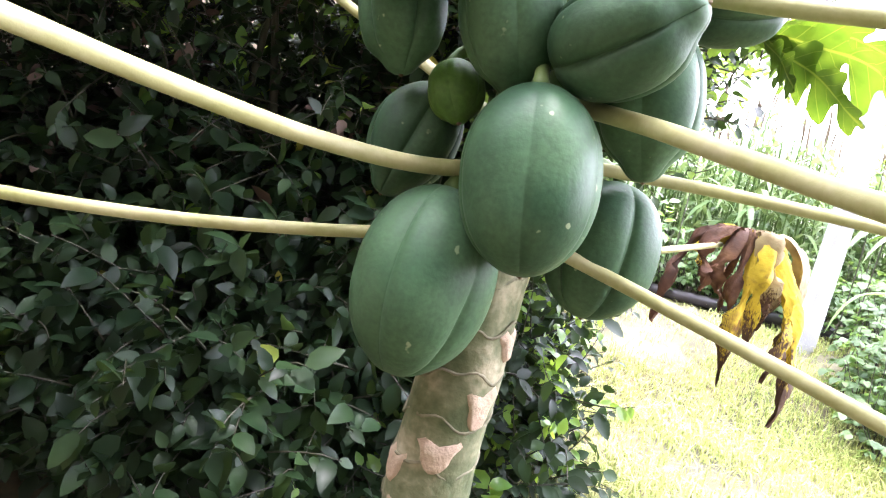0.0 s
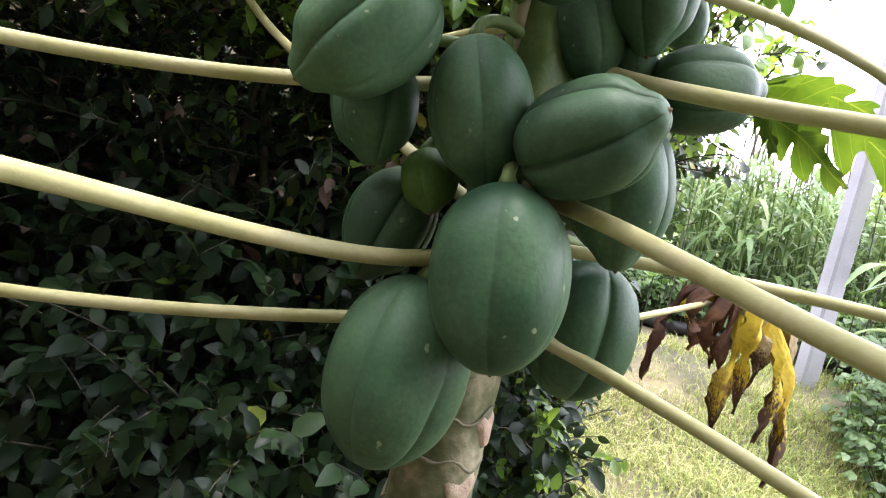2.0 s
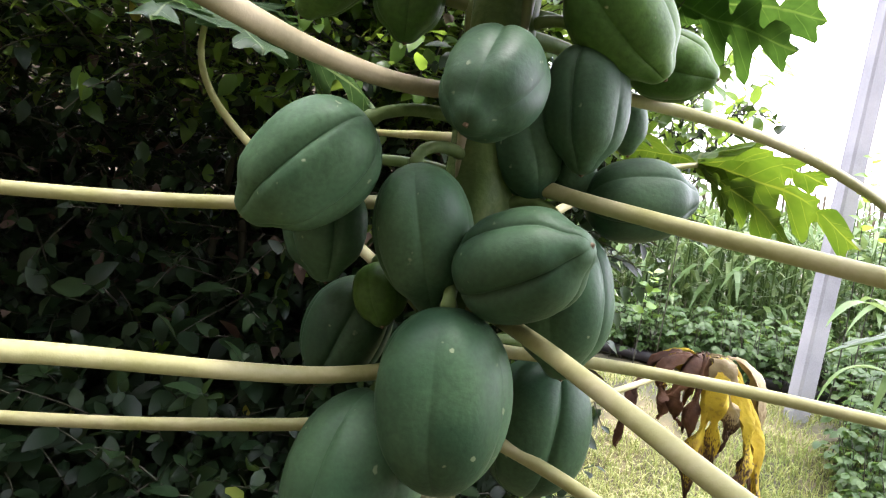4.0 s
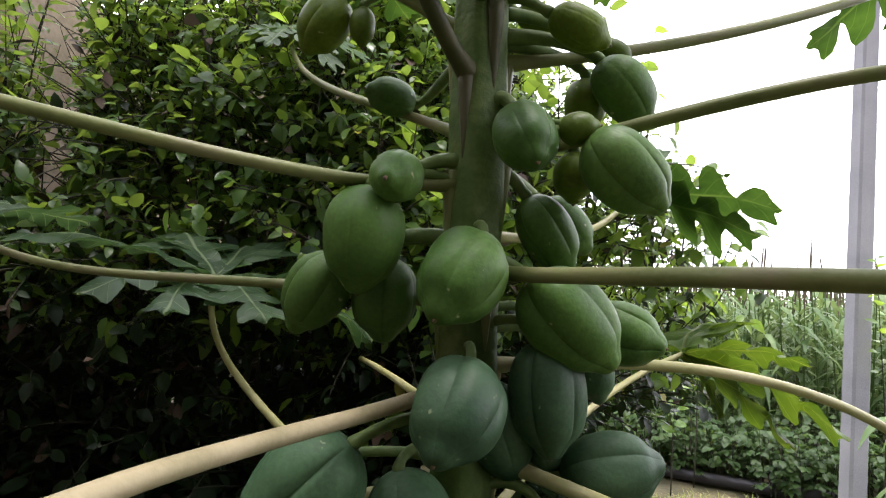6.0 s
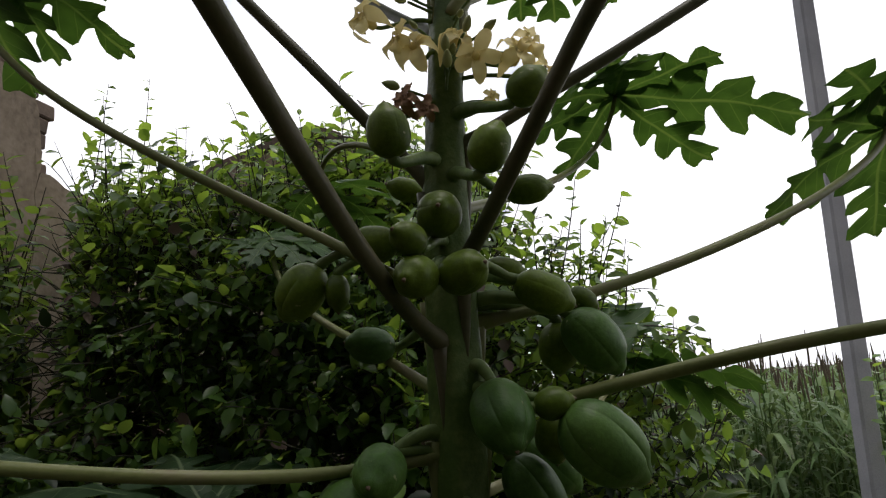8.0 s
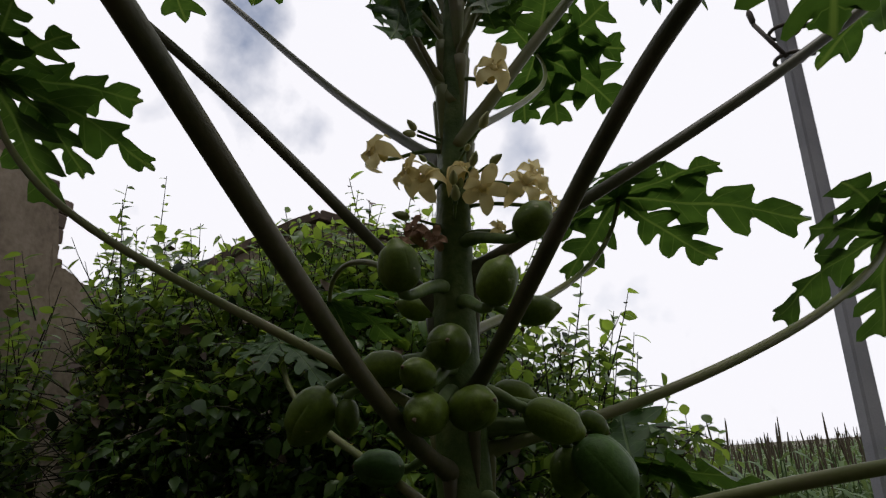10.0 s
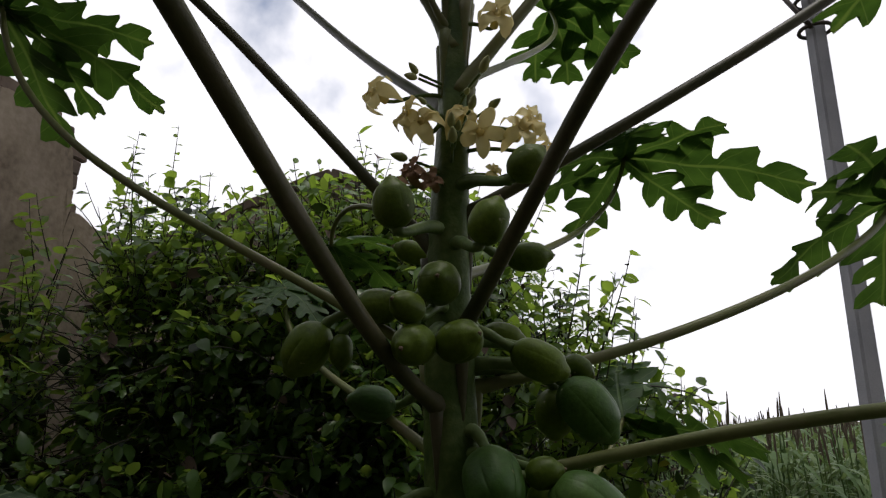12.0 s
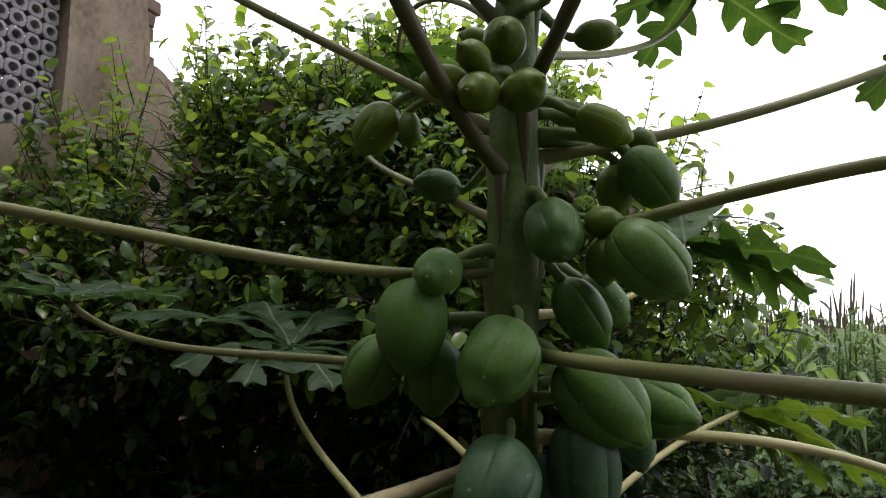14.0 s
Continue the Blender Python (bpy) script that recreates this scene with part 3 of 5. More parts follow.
petiole(((0.217, 0.710, 1.695), (0.040, 0.624, 1.653), (-0.164, 0.463, 1.700), (-0.465, 0.389, 1.754)), 0.0095, 0.0085, PETIOLE_GREEN, tail=0.4)
petiole(((0.218, 0.710, 1.756), (-0.019, 0.984, 1.924), (-0.245, 1.176, 1.980), (-0.285, 1.306, 2.200)), 0.0095, 0.006, PETIOLE_GREEN, dict(ahead=(0.5, -0.1, 0.3), up=(0.1, -0.5, 0.85), size=0.22, droop=0.3, material=LEAF, seed=8))
petiole(((0.222, 0.690, 2.070), (0.110, 0.770, 2.260), (-0.050, 0.920, 2.330), (-0.072, 1.000, 2.225)), 0.007, 0.005, PETIOLE_GREEN, dict(tips=((-0.15, 1.05, 2.166), (-0.058, 1.10, 2.125), (0.043, 1.15, 2.15), (0.013, 1.20, 2.264), (-0.12, 1.0, 2.244)), wide=1.3, arch=0.12, material=LEAF, seed=31))
petiole(((0.219, 0.710, 1.841), (0.131, 0.569, 1.892), (0.092, 0.336, 2.034), (-0.008, 0.069, 2.253)), 0.0125, 0.0125, PETIOLE_BACKLIT, tail=0.35)
petiole(((0.220, 0.704, 1.909), (-0.283, 0.771, 2.246), (-0.698, 0.769, 2.369), (-0.790, 0.775, 2.757)), 0.0095, 0.007, PETIOLE_GREEN, dict(tips=((-0.561, 0.72, 2.79), (-0.56, 1.0, 2.797), (-0.559, 1.08, 2.635), (-0.737, 1.06, 2.624), (-0.827, 1.10, 2.567), (-0.621, 0.62, 2.801), (-0.832, 0.60, 2.767), (-1.137, 0.90, 2.727)), up=(0.1, 0.2, 0.97), arch=0.05, wide=0.82, material=LEAF, seed=10))
petiole(((0.222, 0.687, 2.085), (0.048, 0.692, 2.282), (-0.111, 0.667, 2.485), (-0.291, 0.628, 2.663)), 0.011, 0.01, PETIOLE_BACKLIT, tail=0.7)
petiole(((0.239, 0.663, 2.358), (0.003, 0.947, 2.651), (-0.237, 1.147, 3.021), (-0.525, 1.312, 3.398)), 0.011, 0.009, PETIOLE_BACKLIT, tail=0.75)
petiole(((0.245, 0.655, 2.475), (0.200, 0.650, 2.590), (0.135, 0.660, 2.710), (0.020, 0.690, 2.930)), 0.0115, 0.0095, PETIOLE_GREEN, tail=0.4)
petiole(((0.220, 0.701, 1.944), (0.335, 0.508, 2.071), (0.418, 0.379, 2.232), (0.538, 0.311, 2.360)), 0.0125, 0.012, PETIOLE_BACKLIT, tail=0.35)
petiole(((0.226, 0.679, 2.155), (0.537, 0.665, 2.317), (0.834, 0.686, 2.481), (1.099, 0.734, 2.684)), 0.011, 0.01, PETIOLE_BACKLIT, tail=0.35)
petiole(((0.222, 0.689, 2.060), (0.395, 1.091, 2.210), (0.615, 1.339, 2.310), (0.691, 1.410, 2.575)), 0.01, 0.006, PETIOLE_GREEN, dict(tips=((0.895, 1.15, 2.544), (1.131, 1.25, 2.405), (0.97, 1.50, 2.386), (0.780, 1.52, 2.555), (0.434, 1.25, 2.47), (0.438, 1.40, 2.468), (0.527, 1.55, 2.374), (0.576, 1.05, 2.496), (0.662, 1.05, 2.493)), up=(0.05, 0.36, 0.93), arch=0.05, wide=0.88, material=LEAF, seed=16))
petiole(((0.243, 0.662, 2.413), (0.421, 0.898, 2.625), (0.524, 1.147, 2.809), (0.502, 1.353, 3.063)), 0.008, 0.005, PETIOLE_GREEN, dict(tips=((0.76, 1.30, 3.015), (0.756, 1.50, 2.933), (0.573, 1.60, 2.94), (0.468, 1.65, 2.992), (0.692, 1.15, 3.071), (0.525, 1.05, 3.10), (0.376, 1.20, 3.183)), up=(0.05, 0.4, 0.9), arch=0.05, wide=1.1, material=LEAF, seed=17))
petiole(((0.219, 0.707, 1.876), (0.567, 0.835, 1.938), (1.040, 0.915, 2.098), (1.275, 1.200, 2.336)), 0.0105, 0.008, PETIOLE_GREEN, dict(tips=((1.078, 1.0, 2.402), (1.039, 1.10, 2.332), (1.023, 1.35, 2.162), (1.346, 1.45, 2.117), (1.44, 1.10, 2.386), (1.598, 1.35, 2.254), (1.265, 1.0, 2.425)), up=(-0.1, 0.42, 0.9), arch=0.05, wide=1.1, material=LEAF, seed=18))
petiole(((0.217, 0.710, 1.725), (0.418, 0.708, 1.764), (0.599, 0.584, 1.812), (0.818, 0.589, 1.832)), 0.0105, 0.01, PETIOLE_GREEN, tail=0.4)
petiole(((0.216, 0.710, 1.560), (0.318, 0.596, 1.547), (0.383, 0.418, 1.550), (0.568, 0.281, 1.542)), 0.0105, 0.0105, PETIOLE_GREEN, tail=0.35)
petiole(((0.214, 0.710, 1.418), (0.531, 0.823, 1.440), (0.795, 0.914, 1.402), (0.996, 0.992, 1.288)), 0.0095, 0.0085, PETIOLE_PALE, tail=0.35)
petiole(((0.203, 0.710, 1.145), (0.337, 0.892, 1.263), (0.476, 1.076, 1.352), (0.700, 1.300, 1.400)), 0.0085, 0.006, PETIOLE_PALE, dict(tips=((0.97, 1.25, 1.387), (0.968, 1.10, 1.256), (0.885, 1.15, 1.22), (0.759, 1.20, 1.275), (0.92, 1.50, 1.471), (0.88, 1.62, 1.455), (0.55, 1.45, 1.42)), up=(0.1, 0.45, 0.88), wide=1.05, material=LEAF_SUNLIT, seed=22))
petiole(((0.213, 0.710, 1.299), (0.328, 0.698, 1.266), (0.444, 0.575, 1.249), (0.626, 0.445, 1.222)), 0.0105, 0.0105, PETIOLE_PALE, tail=0.35)
petiole(((0.201, 0.710, 1.120), (0.283, 0.558, 1.117), (0.377, 0.427, 1.062), (0.453, 0.278, 1.041)), 0.0105, 0.0105, PETIOLE_PALE, tail=0.35)
petiole(((0.194, 0.710, 1.049), (0.365, 0.751, 1.051), (0.552, 0.730, 1.046), (0.751, 0.706, 1.030)), 0.009, 0.009, PETIOLE_PALE, tail=0.35)
petiole(((0.185, 0.710, 0.957), (0.324, 0.722, 0.912), (0.454, 0.630, 0.877), (0.578, 0.474, 0.844)), 0.0095, 0.0095, PETIOLE_PALE, tail=0.35)
petiole(((0.179, 0.710, 0.898), (0.364, 0.891, 0.913), (0.547, 1.073, 0.927), (0.727, 1.258, 0.945)), 0.0075, 0.006, PETIOLE_PALE)
petiole(((0.213, 0.710, 1.330), (0.108, 0.870, 1.353), (0.057, 1.049, 1.355), (-0.046, 1.192, 1.374)), 0.008, 0.006, PETIOLE_PALE)
petiole(((0.216, 0.710, 1.616), (0.383, 1.009, 1.625), (0.528, 1.284, 1.680), (0.637, 1.525, 1.835)), 0.009, 0.006, PETIOLE_PALE, dict(tips=((0.935, 1.30, 1.751), (0.902, 1.34, 1.690), (0.691, 1.85, 2.02), (0.54, 1.88, 2.0), (0.73, 1.88, 1.885)), up=(0.05, 0.48, 0.86), arch=0.03, wide=1.4, material=LEAF, seed=29))


# ---------------- papaya fruit
def fruit(centre, axis, length, width, skin, seed, crease=1.0, face=None, begin=-0.1):
    """One unripe papaya: five soft ribs, a pointed blossom end and a stalk that bends to the trunk."""
    rnd = random.Random(seed)
    x, y, z = basis(axis)
    c = np.asarray(centre, float)
    rings = 30
    turn = rnd.uniform(0, 6.28)
    grown = min(1.0, max(0.0, (width - 0.055) / 0.06))
    if width > 0.10:
        length, width = length * 0.965, width * 0.965
    rib = (0.10 + 0.90 * grown) * rnd.uniform(0.8, 1.3)
    bend = rnd.uniform(-0.05, 0.05) * length
    full = rnd.uniform(2.1, 2.45)
    taper = rnd.uniform(0.0, 0.07) if width > 0.14 else rnd.uniform(0.10, 0.26) * (0.3 + 0.7 * grown)
    tip = 0.010 if width > 0.14 else 0.042
    # some creases are deep, some hardly show; young fruit is nearly smooth
    depth = [max(rnd.choice((0.05, 0.25, 0.6, 1.0, 1.5)), 0.6 if crease > 1 else 0.0) * (0.06 + 0.94 * grown) * crease for _ in range(5)]
    reach = [(rnd.uniform(-0.1, 0.45), rnd.uniform(0.85, 1.15)) for _ in range(5)]
    dents = rnd.uniform(0, 50)
    if face is not None:
        # one plain crease faces the yard, turned by so many degrees
        turn = math.atan2(-y[1], -x[1]) + radians(face)
        depth[0], reach[0] = crease, (begin, 1.15)
    # angles crowd towards the five creases
    angles = []
    for q in range(5):
        for k in range(-8, 8):
            angles.append((q, math.copysign(abs(k / 8) ** 1.6, k) * math.pi / 5))
    sides, verts, faces = len(angles), [], []
    for i in range(rings + 1):
        v = 0.5 - 0.5 * math.cos(math.pi * i / rings)
        g = max(0.0, 1 - abs(2 * v - 1) ** full) ** 0.5 * (1 - taper * (v - 0.3)) * (1 if width > 0.14 else 1 - 0.15 * math.exp(-((v - 0.93) / 0.07) ** 2))
        nub = math.exp(-((1 - v) / 0.05) ** 2) * tip * length
        for q, off in angles:
            a = turn + q * 2 * math.pi / 5 + off
            on = max(0.0, min(1.0, (v - reach[q][0]) / 0.2)) * max(0.0, min(1.0, (reach[q][1] - v) / 0.2))
            sharp = math.exp(-(off / 0.035) ** 2) * 0.038 + math.exp(-(off / 0.14) ** 2) * 0.038
            r = width / 2 * g * (1 + 0.060 * rib * (abs(math.sin(2.5 * off)) - 0.6) - sharp * depth[q] * on)
            r *= 1 + (0.022 + 0.030 * grown) * noise.noise((math.cos(a) * 1.2 + seed, math.sin(a) * 1.2 + dents, v * 2.2)) + 0.007 * noise.noise((math.cos(a) * 5 + seed, math.sin(a) * 5, v * 8))
            s = (v - 0.5) * length + nub
            verts.append(c + x * (math.cos(a) * r + bend * math.sin(math.pi * v)) + y * math.sin(a) * r + z * s)
    for i in range(rings):
        for j in range(sides):
            q = (j + 1) % sides
            faces.append((i * sides + j, i * sides + q, (i + 1) * sides + q, (i + 1) * sides + j))
    big = width > 0.1
    ob = piece("papaya_fruit", mesh_of("papaya_fruit", verts, faces, True), skin)
    if width > 0.14:
        lab = "large dark green unripe papaya with soft ribs, low on the trunk"
    elif big:
        lab = "dark green unripe papaya with creased waxy skin on its trunk"
    elif width > 0.07:
        lab = "mid-green half-grown papaya on a short stalk"
    else:
        lab = "small yellow-green young papaya below the tree's flowers"
    tagged(ob, lab, "papaya", "papayas on the trunk")
    # stalk
    top = c - z * length * 0.49
    zt = min(2.6, top[2] + (0.02 if big else 0.03))
    root = axis_at(zt)
    out = top - root
    out[2] = 0
    root = root + out / max(np.linalg.norm(out), 1e-6) * girth(zt) * 0.8
    m1, m2 = root + (top - root) * 0.3 + np.array([0, 0, 0.02]), top - z * min(0.03, length * 0.3)
    pts = bezier((root, m1, m2, top + z * length * 0.03), 12)
    rad = np.linspace(0.0075 if big else 0.0125, 0.0060 if big else 0.0068, 12) * (0.75 + width * 3.2)
    rad[-2:] *= 1.35
    piece("stalk", mesh_of("stalk", *tube(pts, rad, 10), True), STALK, ob)
    # dry remains at the blossom end
    tipc = c + z * length * (0.498 + tip)
    pts = [tipc - z * 0.006, tipc, tipc + z * 0.003]
    piece("blossom_scar", mesh_of("blossom_scar", *tube(pts, (0.0045, 0.0035, 0.001), 7, 0.2), True), SCAR, ob)


fruit((0.194, 0.566, 1.022), (0.07, -0.12, -0.99), 0.219, 0.168, SKIN_DARK, 1, 0.55, 8, 0.5)
fruit((0.093, 0.632, 0.877), (-0.13, -0.15, -0.98), 0.250, 0.180, SKIN_DARK, 2, 0.7, 28)
fruit((0.336, 0.768, 0.937), (-0.12, -0.15, -0.98), 0.209, 0.167, SKIN_DARK, 3, 1.2, -12)
fruit((0.046, 0.738, 1.047), (-0.37, -0.09, -0.92), 0.169, 0.130, SKIN_DARK, 4, 1.2, 0)
fruit((0.262, 0.562, 1.187), (0.72, -0.58, 0.38), 0.168, 0.140, SKIN_DARK, 5, 1.6, 12)
fruit((0.328, 0.662, 1.141), (0.12, -0.11, -0.99), 0.195, 0.139, SKIN_DARK, 6)
fruit((0.146, 0.625, 1.200), (0.24, -0.01, -0.97), 0.187, 0.132, SKIN_DARK, 7, 0.5, 0)
fruit((0.007, 0.578, 1.267), (-0.71, -0.05, -0.70), 0.182, 0.145, SKIN_DARK, 8, 1.4, 6)
fruit((0.012, 0.687, 1.196), (0.13, -0.14, -0.98), 0.146, 0.117, SKIN_DARK, 9)
fruit((0.093, 0.691, 1.113), (0.24, -0.48, -0.84), 0.086, 0.076, SKIN_MID, 10)
fruit((0.199, 0.563, 1.378), (-0.23, -0.71, -0.66), 0.154, 0.123, SKIN_DARK, 11, 0.5, 20)
fruit((0.257, 0.697, 1.330), (0.34, -0.00, -0.94), 0.151, 0.108, SKIN_DARK, 12)
fruit((0.325, 0.664, 1.386), (0.07, -0.02, -1.00), 0.164, 0.113, SKIN_DARK, 13, 1.2, 30)
fruit((0.418, 0.701, 1.279), (0.99, 0.05, 0.16), 0.150, 0.118, SKIN_DARK, 14, 1.0, 35)
fruit((0.330, 0.714, 1.304), (0.21, -0.01, -0.98), 0.078, 0.065, SKIN_DARK, 15)
fruit((0.416, 0.837, 1.401), (0.23, -0.01, -0.97), 0.096, 0.069, SKIN_DARK, 16)
fruit((0.352, 0.650, 1.491), (0.70, 0.02, -0.71), 0.170, 0.132, SKIN_MID, 17, 0.8, 28)
fruit((0.447, 0.752, 1.470), (0.85, -0.45, -0.26), 0.126, 0.106, SKIN_MID, 18, 1.0, 25)
fruit((0.328, 0.732, 1.622), (0.53, 0.12, -0.84), 0.127, 0.085, SKIN_MID, 19)
fruit((0.366, 0.839, 1.645), (0.70, 0.11, -0.70), 0.114, 0.085, SKIN_MID, 20)
fruit((0.202, 0.591, 1.547), (-0.36, -0.59, -0.72), 0.150, 0.120, SKIN_MID, 21, 0.25, 10)
fruit((0.064, 0.628, 1.599), (-0.09, 0.07, -0.99), 0.153, 0.118, SKIN_MID, 22)
fruit((-0.016, 0.695, 1.522), (-0.52, 0.03, -0.85), 0.137, 0.102, SKIN_MID, 23)
fruit((0.082, 0.714, 1.516), (0.01, -0.02, -1.00), 0.131, 0.105, SKIN_MID, 24)
fruit((0.110, 0.593, 1.679), (-0.07, -0.97, -0.23), 0.096, 0.074, SKIN_MID, 25)
fruit((0.287, 0.621, 1.742), (0.20, -0.66, -0.72), 0.115, 0.089, SKIN_MID, 26)
fruit((0.422, 0.625, 1.697), (0.71, 0.11, -0.69), 0.145, 0.108, SKIN_MID, 27, 0.8, 35)
fruit((0.363, 0.705, 1.704), (-0.01, 0.10, -0.99), 0.076, 0.063, SKIN_YOUNG, 28)
fruit((0.357, 0.624, 1.755), (0.98, 0.04, 0.17), 0.056, 0.047, SKIN_YOUNG, 29)
fruit((0.440, 0.730, 1.843), (0.62, 0.12, -0.77), 0.120, 0.086, SKIN_MID, 30)
fruit((0.390, 0.786, 1.840), (-0.03, 0.16, -0.99), 0.085, 0.070, SKIN_YOUNG, 31)
fruit((0.363, 0.675, 1.919), (0.89, 0.10, -0.45), 0.096, 0.064, SKIN_YOUNG, 32)
fruit((0.309, 0.754, 1.971), (0.97, 0.10, -0.23), 0.074, 0.049, SKIN_YOUNG, 33)
fruit((0.432, 0.756, 1.913), (0.87, 0.10, -0.49), 0.054, 0.045, SKIN_YOUNG, 34)
fruit((0.181, 0.535, 1.933), (-0.28, -0.93, -0.24), 0.072, 0.060, SKIN_YOUNG, 35)
fruit((0.245, 0.548, 1.938), (0.76, -0.63, 0.15), 0.075, 0.062, SKIN_YOUNG, 36)
fruit((0.215, 0.577, 2.030), (0.06, -1.00, 0.02), 0.078, 0.068, SKIN_YOUNG, 37)
fruit((0.174, 0.529, 1.985), (-0.53, -0.80, 0.27), 0.059, 0.047, SKIN_YOUNG, 38)
fruit((0.098, 0.701, 2.023), (-0.99, -0.08, 0.13), 0.081, 0.062, SKIN_YOUNG, 39)
fruit((0.153, 0.538, 2.146), (-0.09, -0.20, 0.98), 0.078, 0.065, SKIN_YOUNG, 40)
fruit((0.295, 0.551, 2.114), (0.42, -0.15, 0.89), 0.075, 0.060, SKIN_YOUNG, 41)
fruit((0.361, 0.757, 2.112), (1.00, 0.04, 0.05), 0.082, 0.054, SKIN_YOUNG, 42)
fruit((0.141, 0.807, 2.146), (-0.94, -0.12, 0.33), 0.068, 0.045, SKIN_YOUNG, 43)
fruit((-0.039, 0.750, 1.959), (-0.60, 0.05, -0.80), 0.107, 0.082, SKIN_YOUNG, 44)
fruit((0.026, 0.740, 1.952), (-0.01, 0.10, -0.99), 0.063, 0.042, SKIN_YOUNG, 45)
fruit((0.061, 0.836, 1.867), (-0.84, -0.53, 0.12), 0.092, 0.066, SKIN_MID, 46)
fruit((0.356, 0.554, 2.205), (0.75, -0.16, 0.65), 0.067, 0.056, SKIN_YOUNG, 47)


# ---------------- flowers, young crown and the dying leaf
def flower(centre, face, size, seed, withered=False):
    rnd = random.Random(seed)
    x, y, z = basis(face)
    c = np.asarray(centre, float)
    size *= 0.9
    zt = min(2.7, c[2] + 0.015)
    root = axis_at(zt)
    out = c - root
    root = root + out / np.linalg.norm(out) * girth(zt) * 0.8
    pts = bezier((root, root + (c - root) * 0.4 + np.array([0, 0, 0.01]), c - z * size * 0.9, c - z * size * 0.45), 10)
    st = under(piece("flower", mesh_of("flower", *tube(pts, np.linspace(0.004, 0.0035, 10), 8), True), STALK), TREE)
    tagged(st, "withered brown flower" if withered else "cream five-petalled papaya flower")
    tb = [c - z * size * 0.5, c - z * size * 0.2, c]
    piece("flower_tube", mesh_of("flower_tube", *tube(tb, (size * 0.12, size * 0.13, size * 0.17), 10), True), PETAL_DRY if withered else PETAL, st)
    for k in range(5):
        a = 2 * math.pi * k / 5 + rnd.uniform(-0.2, 0.2)
        d = x * math.cos(a) + y * math.sin(a)
        s = np.cross(z, d)
        cur = rnd.uniform(0.4, 2.4) * (1.4 if withered else 1.0)
        tw = rnd.uniform(-0.9, 0.9)
        verts, faces = [], []
        for i in range(8):
            t = i / 7
            w = size * 0.21 * math.sin(math.pi * min(1, 0.18 + 0.80 * t)) ** 0.7
            along = size * (0.1 + 0.78 * t - 0.22 * cur * t ** 3)
            h = size * (0.30 * t - 0.55 * cur * t * t)
            for q in (-1, 0, 1):
                verts.append(c + d * along + s * (q * w * math.cos(tw * t) + 0.10 * size * tw * t * t) + z * (h + (0.07 + 0.06 * math.sin(9 * t + k)) * size * abs(q) + q * w * math.sin(tw * t)))
        for i in range(7):
            for j in range(2):
                faces.append((i * 3 + j, i * 3 + j + 1, i * 3 + j + 4, i * 3 + j + 3))
        piece("petal", mesh_of("petal", verts, faces, True), PETAL_DRY if withered else PETAL, st)


flower((0.108, 0.60, 2.373), (-0.5, -0.8, 0.1), 0.068, 1)
flower((0.190, 0.60, 2.312), (-0.25, -0.9, 0.1), 0.072, 2)
flower((0.258, 0.60, 2.325), (0.3, -0.7, 0.5), 0.058, 3)
flower((0.286, 0.59, 2.280), (0.1, -0.9, -0.3), 0.065, 4)
flower((0.353, 0.59, 2.283), (0.3, -0.9, 0.2), 0.065, 5)
flower((0.324, 0.60, 2.510), (0.2, -0.95, 0.1), 0.072, 6)
flower((0.395, 0.63, 2.268), (0.8, -0.4, 0.1), 0.055, 7)
flower((0.172, 0.60, 2.226), (-0.3, -0.8, 0.2), 0.045, 8, True)
flower((0.205, 0.60, 2.205), (0.0, -0.9, 0.0), 0.036, 9, True)
flower((0.145, 0.60, 2.205), (-0.7, -0.6, 0.3), 0.036, 10, True)
flower((0.305, 0.60, 2.215), (0.3, -0.9, 0.0), 0.030, 11)
flower((0.372, 0.600, 2.305), (0.5, -0.8, 0.3), 0.055, 14)
flower((0.160, 0.610, 2.335), (-0.7, -0.6, 0.2), 0.055, 15)



def flower_bud(centre, way, size):
    """A closed bud on a short stalk."""
    c, w = np.asarray(centre, float), np.asarray(way, float) / np.linalg.norm(way)
    root = axis_at(c[2] - 0.01)
    pts = [root + (c - root) * t for t in (0.25, 0.6, 0.95)]
    ob = under(piece("flower_bud", mesh_of("flower_bud", *tube(pts, 0.0025, 6), True), STALK), TREE)
    pts = [c + w * size * t for t in (0, 0.15, 0.4, 0.7, 0.9, 1.0)]
    piece("bud_tip", mesh_of("bud_tip", *tube(pts, np.array((0.10, 0.22, 0.27, 0.20, 0.10, 0.02)) * size, 9), True), BUD, ob)


for k in range(12):
    a = radians(-150 + 120 * random.random())
    flower_bud((axis_at(2.3)[0] + math.cos(a) * random.uniform(0.05, 0.12), axis_at(2.3)[1] + math.sin(a) * random.uniform(0.05, 0.10), random.uniform(2.2, 2.42)), (math.cos(a), math.sin(a), random.uniform(-0.2, 0.8)), random.uniform(0.018, 0.032))

